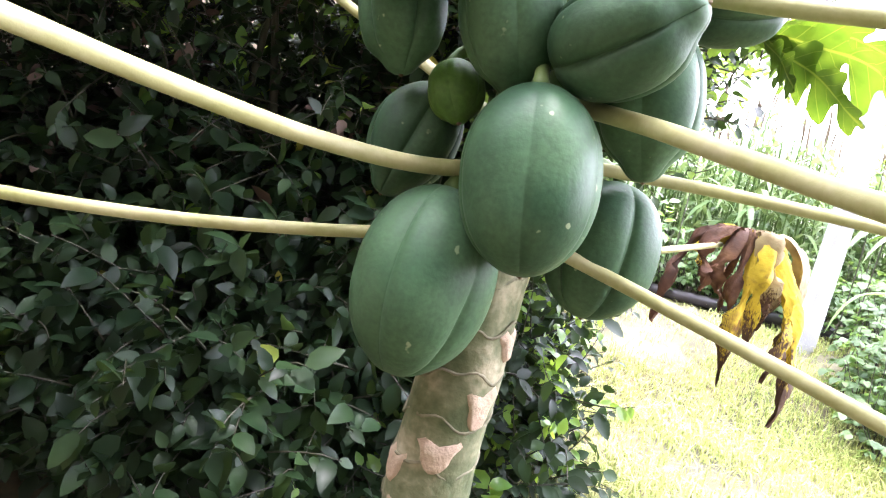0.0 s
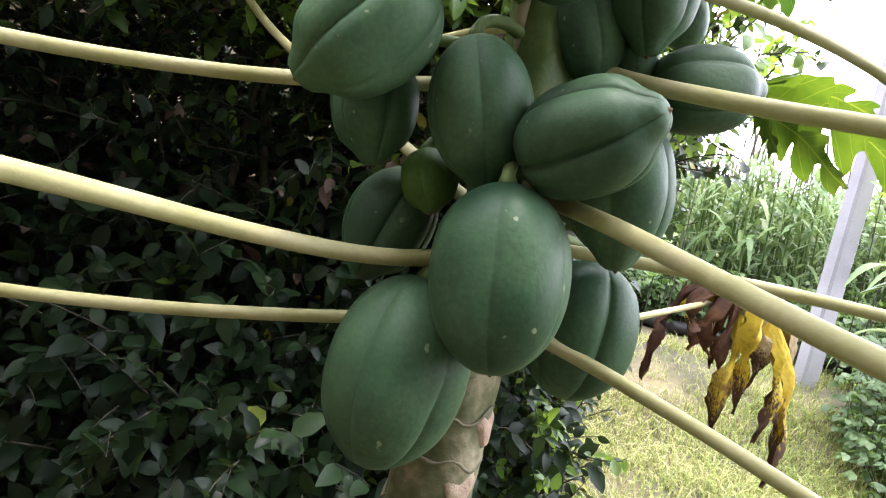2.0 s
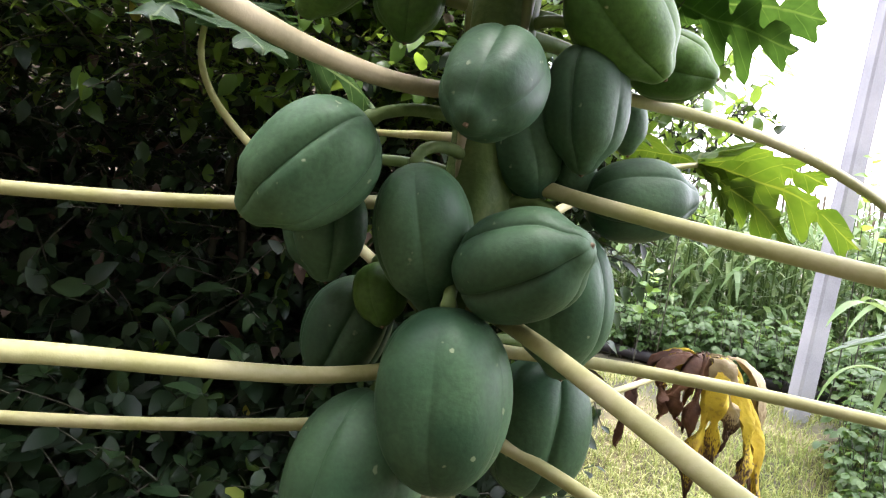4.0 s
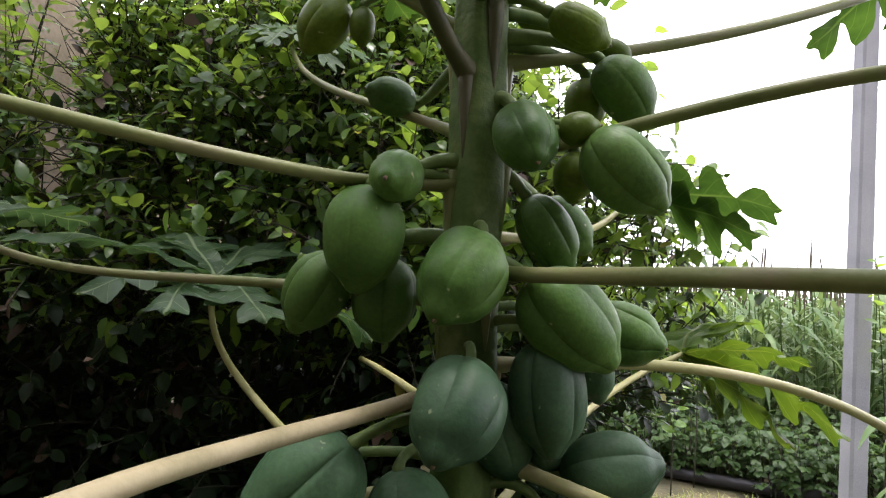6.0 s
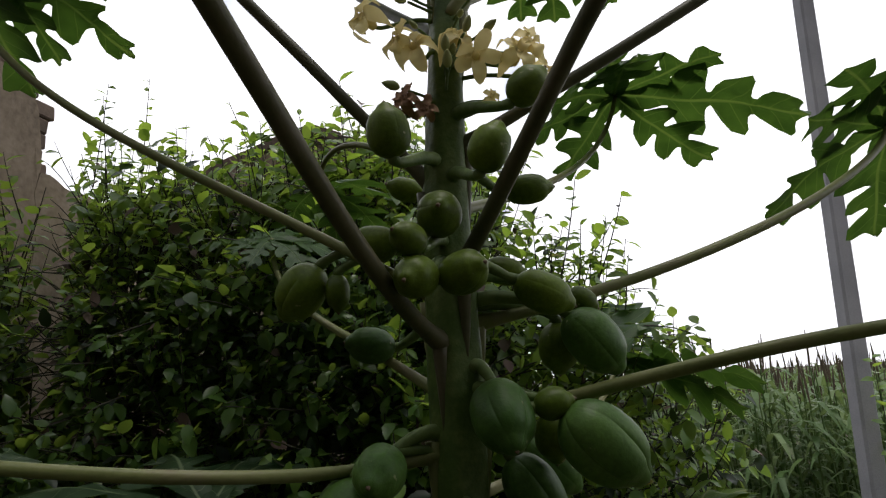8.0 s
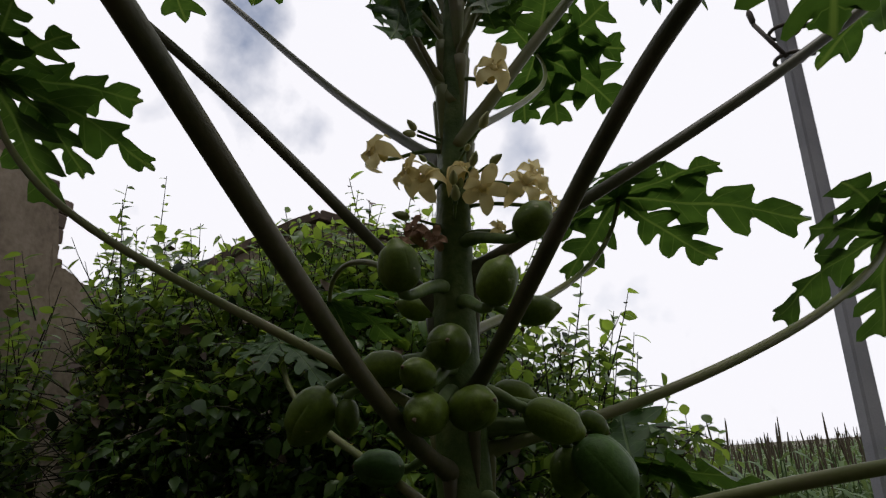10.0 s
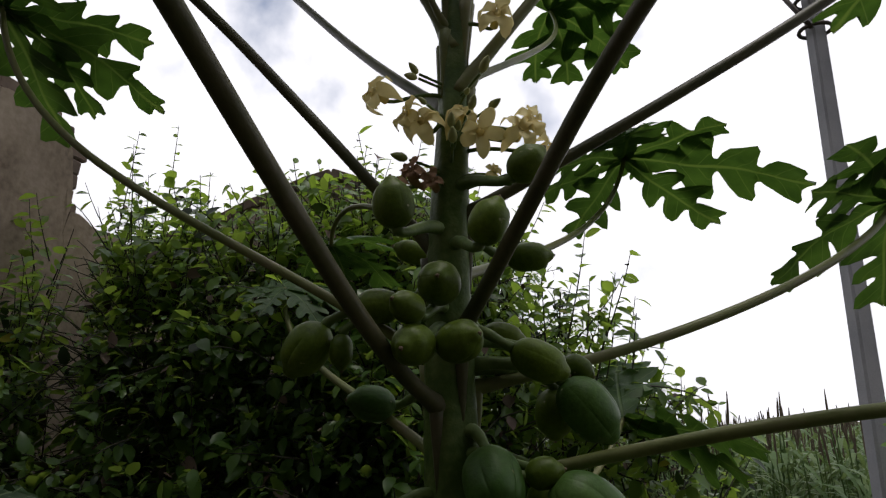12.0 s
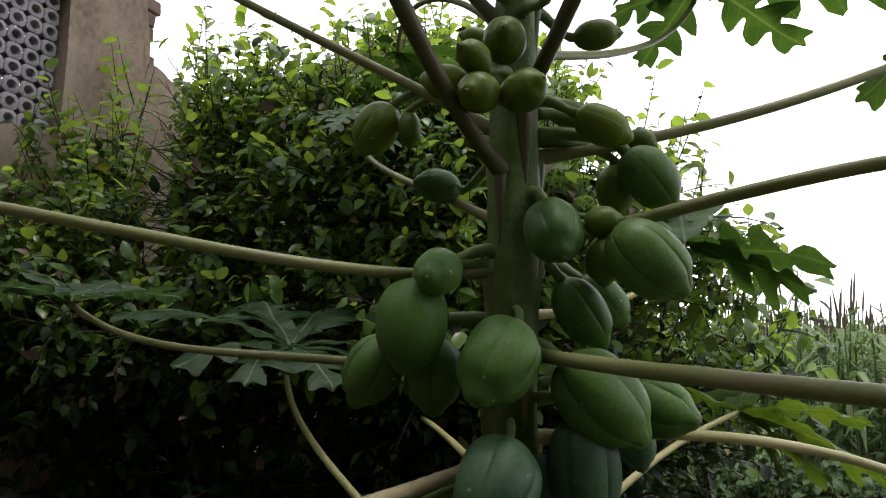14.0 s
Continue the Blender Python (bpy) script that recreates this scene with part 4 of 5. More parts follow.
petiole(((0.252, 0.658, 2.56), (0.26, 0.655, 2.66), (0.262, 0.66, 2.76), (0.272, 0.69, 2.93)), 0.009, 0.006, PETIOLE_GREEN,
        dict(ahead=(0.3, -0.4, 0.6), up=(0.1, -0.9, 0.3), size=0.16, material=LEAF, droop=0.3, seed=41))
petiole(((0.256, 0.656, 2.60), (0.29, 0.66, 2.68), (0.31, 0.68, 2.76), (0.335, 0.72, 2.90)), 0.008, 0.005, PETIOLE_GREEN,
        dict(ahead=(0.5, 0.2, -0.5), up=(0.2, -0.7, 0.6), size=0.20, material=LEAF, droop=0.5, seed=42))
petiole(((0.245, 0.658, 2.390), (0.330, 0.650, 2.500), (0.430, 0.665, 2.630), (0.600, 0.700, 2.850)), 0.0125, 0.0095, PETIOLE_GREEN,
        dict(ahead=(0.6, 0.1, -0.5), up=(0.2, -0.7, 0.6), size=0.22, material=LEAF, droop=0.4, seed=43))
petiole(((0.258, 0.655, 2.64), (0.24, 0.66, 2.72), (0.21, 0.69, 2.80), (0.19, 0.73, 2.93)), 0.007, 0.005, PETIOLE_GREEN,
        dict(ahead=(-0.3, -0.2, -0.7), up=(-0.2, -0.8, 0.4), size=0.15, material=LEAF, droop=0.5, seed=44))
petiole(((0.262, 0.655, 2.68), (0.28, 0.64, 2.76), (0.30, 0.62, 2.82), (0.31, 0.60, 2.94)), 0.006, 0.004, PETIOLE_GREEN,
        dict(ahead=(0.2, -0.3, 0.8), up=(0.1, -0.8, -0.2), size=0.12, material=LEAF, droop=0.2, seed=45))


for k, (z0, dx, dy, dz, size) in enumerate(((2.60, -0.09, -0.02, 0.16, 0.10), (2.63, -0.06, 0.05, 0.20, 0.11), (2.66, 0.05, 0.06, 0.15, 0.12), (2.62, 0.11, 0.04, 0.17, 0.12), (2.70, 0.02, -0.04, 0.12, 0.09))):
    c = axis_at(z0)
    end = (c[0] + dx, c[1] + dy, z0 + dz)
    petiole((tuple(c), (c[0] + dx * 0.4, c[1] + dy * 0.4, z0 + dz * 0.3), (c[0] + dx * 0.8, c[1] + dy * 0.8, z0 + dz * 0.7), end), 0.005, 0.0035, PETIOLE_GREEN,
            dict(ahead=(dx, dy - 0.03, -0.12), up=(-dx, -0.12, 0.10), size=size, material=LEAF, droop=0.35, seed=60 + k))


for k, (root_z, hub, tips) in enumerate((
        (2.50, (0.165, 0.600, 2.70), ((0.120, 0.585, 2.63), (0.150, 0.570, 2.57), (0.185, 0.575, 2.58), (0.205, 0.590, 2.64))),
        (2.56, (0.325, 0.600, 2.72), ((0.290, 0.580, 2.64), (0.325, 0.570, 2.60), (0.360, 0.575, 2.62), (0.375, 0.600, 2.69))),
        (2.62, (0.215, 0.730, 2.78), ((0.150, 0.740, 2.70), (0.190, 0.720, 2.66), (0.225, 0.720, 2.66), (0.150, 0.760, 2.76))),
        (2.60, (0.340, 0.720, 2.80), ((0.400, 0.730, 2.74), (0.380, 0.710, 2.68), (0.340, 0.700, 2.67), (0.300, 0.715, 2.72))))):
    c = axis_at(root_z)
    mid = (np.array(hub) + c) / 2
    petiole((tuple(c), (mid[0], mid[1], root_z + 0.05), (hub[0], hub[1], hub[2] - 0.03), hub), 0.006, 0.004, PETIOLE_GREEN,
            dict(tips=tips, up=(0, 0.5, 0.8), wide=1.2, arch=0.1, material=LEAF, seed=80 + k))


def dying_leaf():
    """The yellow and brown leaf that hangs from its bent stalk."""
    hub = np.array([0.775, 1.245, 0.962])
    pts = bezier(((0.70, 1.235, 0.944), (0.74, 1.26, 0.965), (0.76, 1.26, 0.985), hub), 8)
    knee = under(piece("withered_leaf", mesh_of("withered_leaf", *tube(pts, 0.009, 9, 0.15), True), LEAF_DEAD), TREE)
    tagged(knee, "yellow and brown dying papaya leaf, hanging limp")
    rnd = random.Random(77)
    # way out from the hub, how far, how deep the tip hangs, half width, material
    lobes = ((172, 0.165, 0.22, 0.032, LEAF_BROWN), (190, 0.120, 0.12, 0.036, LEAF_BROWN), (205, 0.085, 0.13, 0.034, LEAF_BROWN), (150, 0.110, 0.10, 0.034, LEAF_YELLOW),
             (228, 0.060, 0.20, 0.024, LEAF_BROWN), (262, 0.050, 0.33, 0.040, LEAF_YELLOW), (288, 0.070, 0.24, 0.042, LEAF_YELLOW), (318, 0.100, 0.30, 0.038, LEAF_YELLOW),
             (338, 0.125, 0.40, 0.034, LEAF_YELLOW), (2, 0.150, 0.30, 0.032, LEAF_STRAW), (295, 0.075, 0.15, 0.062, LEAF_STRAW), (350, 0.060, 0.10, 0.055, LEAF_STRAW), (40, 0.110, 0.22, 0.030, LEAF_STRAW), (90, 0.090, 0.18, 0.022, LEAF_BROWN))
    for ang, reach, length, wide, skin in lobes:
        ang = radians(ang + rnd.uniform(-4, 4))
        d = np.array([math.cos(ang), math.sin(ang) * 0.8, 0])
        s = np.array([-d[1], d[0], 0])
        rows, verts, faces, uvs = 30, [], [], []
        ph, crook, torn = rnd.uniform(0, 6), rnd.uniform(-0.025, 0.025), (0.9, 0.9)
        for i in range(rows):
            t = i / (rows - 1)
            o = reach * math.sin(min(1.0, t * 1.9) * math.pi / 2) + 0.012 * math.sin(6 * t + ph) - 0.03 * max(0, t - 0.7)
            h = 0.030 * math.sin(min(1, t * 2.6) * math.pi) - length * max(0.0, t - 0.10) ** 1.1 / 0.9
            cut = 1 - 0.72 * abs(math.sin(t * 7.5 + ph)) ** 4
            w = wide * math.sin(math.pi * min(1, 0.08 + 0.91 * t)) ** 0.75 * cut
            torn = tuple(0.65 * e + 0.35 * rnd.uniform(0.45, 1.3) for e in torn)
            for q in range(-4, 5):
                u = q / 4 * (torn[0] if q < 0 else torn[1])
                fold = 0.55 * w * math.cos(u * 2.6 + 0.8 * math.sin(t * 7 + ph)) + 0.005 * math.sin(t * 26 + q * 1.7 + ph)
                verts.append(hub + d * (o + fold) + s * (u * w * (0.75 + 0.25 * math.sin(t * 5 + ph)) + crook * t + 0.008 * math.sin(t * 9 + ph)) + np.array([0, 0, h - 0.010 * abs(u) * t + 0.004 * math.sin(t * 31 + q)]))
                uvs.append((u, t))
        for i in range(rows - 1):
            for j in range(8):
                faces.append((i * 9 + j, i * 9 + j + 1, (i + 1) * 9 + j + 1, (i + 1) * 9 + j))
        piece("leaf_lobe", mesh_of("leaf_lobe", verts, faces, True, uvs), skin, knee)


dying_leaf()


# ---------------- foliage in the mass
LEAF_T = np.array([(0, 0, 0), (-0.22, 0.22, 0.05), (0.22, 0.22, 0.05), (-0.27, 0.52, 0.06), (0.27, 0.52, 0.06), (-0.15, 0.82, 0.0), (0.15, 0.82, 0.0), (0, 1.0, -0.07),
                   (0, 0.22, 0.0), (0, 0.52, -0.01), (0, 0.82, -0.04)])
LEAF_F = ((0, 8, 1), (0, 2, 8), (1, 8, 9, 3), (8, 2, 4, 9), (3, 9, 10, 5), (9, 4, 6, 10), (5, 10, 7), (10, 6, 7))


def leaves_mesh(name, places, ways, ups, sizes, wide=1.0, wave=0.0):
    """One mesh of many leaves, each with its own tilt and size."""
    n = len(places)
    places, ways, ups = np.asarray(places), np.asarray(ways, float), np.asarray(ups, float)
    ways /= np.linalg.norm(ways, axis=1)[:, None] + 1e-9
    side = np.cross(ways, ups)
    side /= np.linalg.norm(side, axis=1)[:, None] + 1e-9
    up = np.cross(side, ways)
    sizes = np.asarray(sizes)[:, None, None]
    t = LEAF_T[None]
    curl = (np.random.rand(n, 1) * 0.5 - 0.1)[:, :, None]
    v = places[:, None] + sizes * (side[:, None] * t[..., 0:1] * wide + ways[:, None] * t[..., 1:2] + up[:, None] * (t[..., 2:3] - curl * t[..., 1:2] ** 2))
    k = len(LEAF_T)
    faces = [tuple(i * k + q for q in f) for i in range(n) for f in LEAF_F]
    return mesh_of(name, v.reshape(-1, 3), faces, True)


def gap_in_bush(p, half):
    """The narrow gap between the thin shoots and the bush, where the wall's broken end shows."""
    return p[2] > 1.75 and abs(p[0] - 0.30 + 0.735 * (p[1] + 0.32)) < half


def bush(name, label, region, count, leaf_size, seed, stems):
    """A lime bush: stems, leafy shoots and a crown of single leaves. region(rng) gives a shoot's start and its way."""
    rng = np.random.default_rng(seed)
    root = thing(name, label, "bush", stems[0][0])
    chunks = []
    for a, b in stems:
        a, b = np.array(a, float), np.array(b, float)
        mid = (a + b) / 2 + rng.normal(0, 0.07, 3)
        chunks.append(tube(bezier((a, a * 0.6 + mid * 0.4, mid, b), 12), np.linspace(0.02, 0.006, 12), 7))
    under(tagged(piece("stem_mass", mesh_of("stem_mass", *join(chunks), True), TWIG), kind="stuff"), root)
    P, W, U, S, K = [], [], [], [], []
    tw = []
    for i in range(count):
        start, way, fresh = region(rng)
        length = rng.uniform(0.14, 0.34)
        way = way / np.linalg.norm(way)
        sag = np.array([0, 0, -rng.uniform(0.0, 0.45)]) if not fresh else np.array([0, 0, 0.3])
        end = start + way * length + sag * length * 0.5
        pts = bezier((start, start + way * length * 0.35, start + way * length * 0.75, end), 6)
        tw.append(tube(pts, np.linspace(0.0032, 0.0012, 6), 4, cap=False))
        m = int(rng.integers(9, 16))
        for j in range(m):
            t = (j + 0.6) / m
            p = start + way * length * t + sag * length * 0.5 * t * t
            out = np.cross(way, rng.normal(0, 1, 3))
            out /= np.linalg.norm(out) + 1e-9
            d = out * 0.9 + way * 0.55 + np.array([0, -0.12, -0.22]) + rng.normal(0, 0.15, 3)
            if gap_in_bush(p, 0.055) and rng.random() < 0.85:
                continue
            P.append(p)
            W.append(d)
            U.append(np.array([0.05, -0.35, 0.9]) + rng.normal(0, 0.38, 3))
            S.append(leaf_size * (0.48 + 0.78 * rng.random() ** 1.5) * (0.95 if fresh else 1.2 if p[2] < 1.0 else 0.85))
            # the shaded leaf colour gives way to the lit copy with height
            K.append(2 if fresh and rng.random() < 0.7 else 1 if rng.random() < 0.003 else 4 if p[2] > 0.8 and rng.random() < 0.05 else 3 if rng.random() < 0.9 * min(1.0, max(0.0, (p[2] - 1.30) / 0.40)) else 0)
    under(tagged(piece("twig_mass", mesh_of("twig_mass", *join(tw)), TWIG), kind="stuff"), root)
    P, W, U, S, K = map(np.array, (P, W, U, S, K))
    for k, (nm, ma) in enumerate((("crown", LIME_SHADED), ("yellowed_foliage", LIME_OLD), ("sunlit_young_foliage", LIME_NEW), ("lit_foliage", LIME_LIT), ("dry_foliage", LIME_DRY))):
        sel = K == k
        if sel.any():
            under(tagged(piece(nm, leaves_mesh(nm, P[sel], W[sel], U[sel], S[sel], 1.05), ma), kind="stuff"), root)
    return root


def left_region(rng):
    """Shoots of the large bush: it bulges above, is hollow below its bulge and has a skirt of low shoots."""
    while True:
        x, y, z = rng.uniform(-1.95, 0.35), rng.uniform(1.05, 2.6), 2.75 * rng.random() ** 0.95
        if x < -1.5 - 0.204 * (2.0 - y) + 0.10:
            continue
        top = 2.50 + 0.10 * math.sin(x * 3.3 + 1.0) - 0.35 * max(0, x + 0.05) - 0.40 * max(0.0, min(1.0, (-1.05 - x) / 0.25))
        hollow = max(0.0, min(1.0, (1.55 - z) / 0.22)) * max(0.0, min(1.0, (z - 0.50) / 0.35))
        front = 1.16 + 0.18 * max(0, 1.30 - z) + 0.34 * hollow + 0.16 * math.sin(x * 3.1) * math.sin(z * 2.4 + 1) + 0.42 * max(0, z - 1.4) + 0.35 * max(0, x + 0.3)
        if y < front or (z < 1.3 and y < front + 0.25 and rng.random() < 0.35):
            continue
        thin = x < -1.05 and z > top
        if z > top and not (thin and z < 2.75 and rng.random() < 0.20):
            continue
        edge = min(y - front, top - z)
        if z > 1.40 and y < 2.1 and gap_in_bush((x, y, z), 0.10):
            continue
        if z > 1.45 and y > front + 0.60 and rng.random() < 0.92:
            continue
        if edge > 0.5 and rng.random() < 0.55:
            continue
        way = np.array([rng.normal(0, 0.6), -0.75 + rng.normal(0, 0.5), rng.normal(0.25, 0.5)])
        # fresh leaves are likelier high up, where they stand for sunlit ones too
        fresh = thin or rng.random() < (0.60 if z > top - 0.28 else (0.34 if x > -0.65 else 0.12 if z < 1.8 else 0.2) if z > 1.4 else 0.06 if z > 1.1 else 0.02)
        if thin or (fresh and z > top - 0.28):
            way = np.array([rng.normal(0, 0.35), rng.normal(-0.1, 0.3), 1.0])
        return np.array([x, y, z]), way, fresh


def back_region(rng):
    """Shoots of the bush behind the trunk."""
    while True:
        x, y, z = rng.uniform(-0.2, 1.0), rng.uniform(1.65, 2.7), rng.uniform(0.05, 2.2)
        c = (x - 0.38) / 0.52
        top = 2.16 * (1 - 0.22 * c * c) if c > 0 else 2.16
        if z > top or x > 0.48 + 1.25 * max(0.0, z - 1.05) or (z > 1.2 and y > 2.35):
            continue
        way = np.array([rng.normal(0.25, 0.6), -0.5 + rng.normal(0, 0.5), rng.normal(0.3, 0.5)])
        # more fresh leaves above: sun on the bush is put into their colour
        fresh = rng.random() < (0.6 if z > top - 0.3 else 0.70 if z > 1.3 else 0.06)
        if fresh and z > top - 0.3:
            way = np.array([rng.normal(0.15, 0.4), rng.normal(0, 0.3), 1.0])
        return np.array([x, y, z]), way, fresh


def low_region(rng):
    """Shoots of the low shrub at the foot of the trunk."""
    while True:
        x, y, z = rng.uniform(0.0, 0.72), rng.uniform(1.5, 2.2), rng.uniform(0.02, 0.72)
        if ((x - 0.30) / 0.34) ** 2 + ((y - 1.85) / 0.38) ** 2 + (z / 0.70) ** 2 > 1:
            continue
        return np.array([x, y, z]), np.array([rng.normal(0.2, 0.6), -0.5 + rng.normal(0, 0.5), rng.normal(0.4, 0.5)]), rng.random() < 0.40


bush("lime_bush", "dense dark green lime bush with pale sunlit young shoots on top", left_region, 6900, 0.060, 3,
     [((-1.3, 1.75, 0), (-1.5, 1.6, 2.2)), ((-1.2, 1.8, 0), (-0.8, 1.6, 2.3)), ((-0.6, 1.75, 0), (-0.3, 1.6, 2.1)), ((-0.5, 1.8, 0), (-0.65, 1.5, 2.4)), ((-1.3, 1.9, 0), (-1.35, 1.7, 2.1))])
bush("lime_bush", "airy lime bush with upright green shoots behind the papaya", back_region, 1900, 0.058, 5,
     [((0.3, 2.15, 0), (0.2, 2.1, 1.9)), ((0.35, 2.15, 0), (0.6, 2.0, 2.0)), ((0.35, 2.2, 0), (0.5, 2.3, 1.9))])
bush("low_shrub", "low dark green shrub at the edge of the grass", low_region, 300, 0.050, 7,
     [((0.42, 1.9, 0), (0.35, 1.8, 0.6)), ((0.42, 1.9, 0), (0.6, 1.8, 0.5))])


# ---------------- millet field
def millet_field():
    rng = np.random.default_rng(11)
    stems, blades, heads = [], [], []
    y = 4.75
    while y < 46:
        near = y < 8
        step = 0.13 if near else 0.022 * y
        x = -2.5 + rng.uniform(0, 0.2)
        while x < 0.95 * y + 1.5:
            x += step * rng.uniform(0.6, 1.4)
            yy = y + rng.uniform(-0.12, 0.12) - (0.26 * (x - 2.2) if y < 7 and x < 5 else 0)
            if yy < 4.1 or (x < 0.9 and yy < 5.2):
                continue
            z0 = rise(x, yy) if yy < 8 else 0.27
            hgt = rng.uniform(1.16, 1.46) * (1 + 0.06 * math.sin(x * 1.3 + y))
            lean = rng.normal(0, 0.05, 2)
            p0, p1 = np.array([x, yy, z0 - 0.02]), np.array([x + lean[0], yy + lean[1], z0 + hgt])
            if near:
                stems.append(tube([p0, (p0 + p1) / 2, p1], (0.010, 0.008, 0.005), 4, cap=False))
            count = 12 if near else 7
            for k in range(count):
                t = (0.10 if near else 0.5) + (0.88 if near else 0.48) * (k + rng.random() * 0.5) / count
                b = p0 + (p1 - p0) * t
                a = rng.uniform(0, 6.28)
                d = np.array([math.cos(a), math.sin(a), 0])
                s = np.array([-d[1], d[0], 0])
                ln, w = rng.uniform(0.30, 0.60), rng.uniform(0.017, 0.032) * (1 if near else 1.0 + y * 0.05)
                sag = rng.uniform(0.75, 1.2)
                v = []
                for i in range(5):
                    q = i / 4
                    c = b + d * ln * (0.72 * q) + np.array([0, 0, ln * (0.72 * q - 0.95 * q * q * sag)])
                    ww = w * (0.7 + 0.6 * q) * (1 - q ** 3)
                    v += [c - s * ww, c + s * ww]
                blades.append((np.array(v), [(2 * i, 2 * i + 1, 2 * i + 3, 2 * i + 2) for i in range(4)]))
            if rng.random() < 0.75:
                d = np.array([rng.normal(0, 0.08), rng.normal(0, 0.08), 1])
                hl = rng.uniform(0.12, 0.24)
                fat = 0.72 if near else 0.72 + y * 0.018
                pts = [p1 - d * 0.02, p1 + d * 0.05, p1 + d * (0.05 + hl * 0.5), p1 + d * (0.05 + hl)]
                heads.append(tube(pts, (0.005 * fat, 0.012 * fat, 0.012 * fat, 0.004 * fat), 6))
        y += 0.30 if near else 0.06 * y
    root = thing("millet_field", "standing crop of green pearl millet with upright brown seed heads", "millet field", (2.2, 5.0, 0.27), kind="stuff")
    for nm, ch, ma in (("stem_mass", stems, MILLET), ("leaf_mass", blades, MILLET), ("seed_head_mass", heads, MILLET_HEAD)):
        under(tagged(piece(nm, mesh_of(nm, *join(ch)), ma), kind="stuff"), root)


millet_field()


# ---------------- bean plants on the bank, grass
def bean_plants():
    rng = np.random.default_rng(21)
    P, W, U, S, tw = [], [], [], [], []
    for i in range(620):
        x = rng.uniform(0.9, 5.2)
        y = 3.55 + rng.uniform(0.0, 1.35) - 0.10 * (x - 2.2) + rng.uniform(-0.15, 0.15)
        if x > 2.45:
            y -= rng.uniform(0, 1.0)
        if x < 2.6:
            y = np.interp(x, (0.9, 1.3, 1.64, 2.15, 2.6), (4.95, 4.40, 4.25, 3.88, 3.72)) + 0.10 + 0.85 * rng.random() ** 1.3
        if y < 2.4 or (abs(x - 2.28) < 0.16 and y < 3.75):
            continue
        z0, h = rise(x, y), rng.uniform(0.22, 0.52)
        base = np.array([x, y, z0])
        tip = base + np.array([rng.normal(0, 0.06), rng.normal(0, 0.06), h])
        tw.append(tube([base, (base + tip) / 2, tip], (0.004, 0.003, 0.002), 4, cap=False))
        for j in range(rng.integers(6, 11)):
            t = rng.uniform(0.25, 1.0)
            a = rng.uniform(0, 6.28)
            arm = np.array([math.cos(a), math.sin(a), 0.25]) * rng.uniform(0.05, 0.13)
            c = base + (tip - base) * t + arm
            for q in (-0.9, 0.0, 0.9):
                d = np.array([math.cos(a + q), math.sin(a + q), -0.25])
                P.append(c)
                W.append(d)
                U.append(np.array([0, -0.2, 1]) + rng.normal(0, 0.25, 3))
                S.append(rng.uniform(0.034, 0.066))
    for i in range(150):
        # a ragged edge of the same plants along the strip
        y = rng.uniform(2.0, 3.3)
        x = 2.02 + 0.22 * (y - 2.0) + 0.9 * rng.random() ** 1.4
        if math.hypot(x - 2.28, y - 3.49) < 0.3:
            continue
        base = np.array([x, y, rise(x, y)])
        tip = base + np.array([rng.normal(0, 0.06), rng.normal(0, 0.06), rng.uniform(0.15, 0.42)])
        tw.append(tube([base, (base + tip) / 2, tip], (0.004, 0.003, 0.002), 4, cap=False))
        for j in range(8):
            a = rng.uniform(0, 6.28)
            c = base + (tip - base) * rng.uniform(0.25, 1.0) + np.array([math.cos(a), math.sin(a), 0.25]) * rng.uniform(0.04, 0.10)
            for q in (-0.9, 0.0, 0.9):
                P.append(c)
                W.append(np.array([math.cos(a + q), math.sin(a + q), -0.25]))
                U.append(np.array([0, -0.2, 1]) + rng.normal(0, 0.25, 3))
                S.append(rng.uniform(0.030, 0.058))
    root = thing("bean_plants", "leafy green bean plants along the field bank", "bean plants", (2.2, 3.9, 0.25), kind="stuff")
    under(tagged(piece("stem_mass", mesh_of("stem_mass", *join(tw)), TWIG), kind="stuff"), root)
    under(tagged(piece("leaves", leaves_mesh("leaves", P, W, U, S, 1.35), BEAN), kind="stuff"), root)


bean_plants()


def grass():
    rng = np.random.default_rng(31)
    verts, faces = [], []
    for i in range(60000):
        x, y = rng.uniform(0.05, 3.6), rng.uniform(1.1, 3.9)
        thin = noise.noise((x * 1.7, y * 1.7, 3.0))
        if (thin < -0.12 and rng.random() < 0.55) or (y > 3.25 + 0.25 * thin and rng.random() < 0.55):
            continue
        b = np.array([x, y, rise(x, y) - 0.004])
        a, h, w = rng.uniform(0, 6.28), rng.uniform(0.02, 0.10) * (1.0 + 0.5 * thin), rng.uniform(0.0016, 0.0036)
        d, s = np.array([math.cos(a), math.sin(a), 0]), np.array([-math.sin(a), math.cos(a), 0])
        lean = rng.uniform(0.2, 1.3)
        m, t = b + d * h * 0.35 * lean + np.array([0, 0, h * 0.6]), b + d * h * lean + np.array([0, 0, h * rng.uniform(0.45, 0.95)])
        k = len(verts)
        verts += [b - s * w, b + s * w, m - s * w * 0.8, m + s * w * 0.8, t]
        faces += [(k, k + 1, k + 3, k + 2), (k + 2, k + 3, k + 4)]
    tagged(piece("grass", mesh_of("grass", verts, faces), GRASS), "short yellowing grass on the strip beside the field", "grass", kind="stuff")


grass()


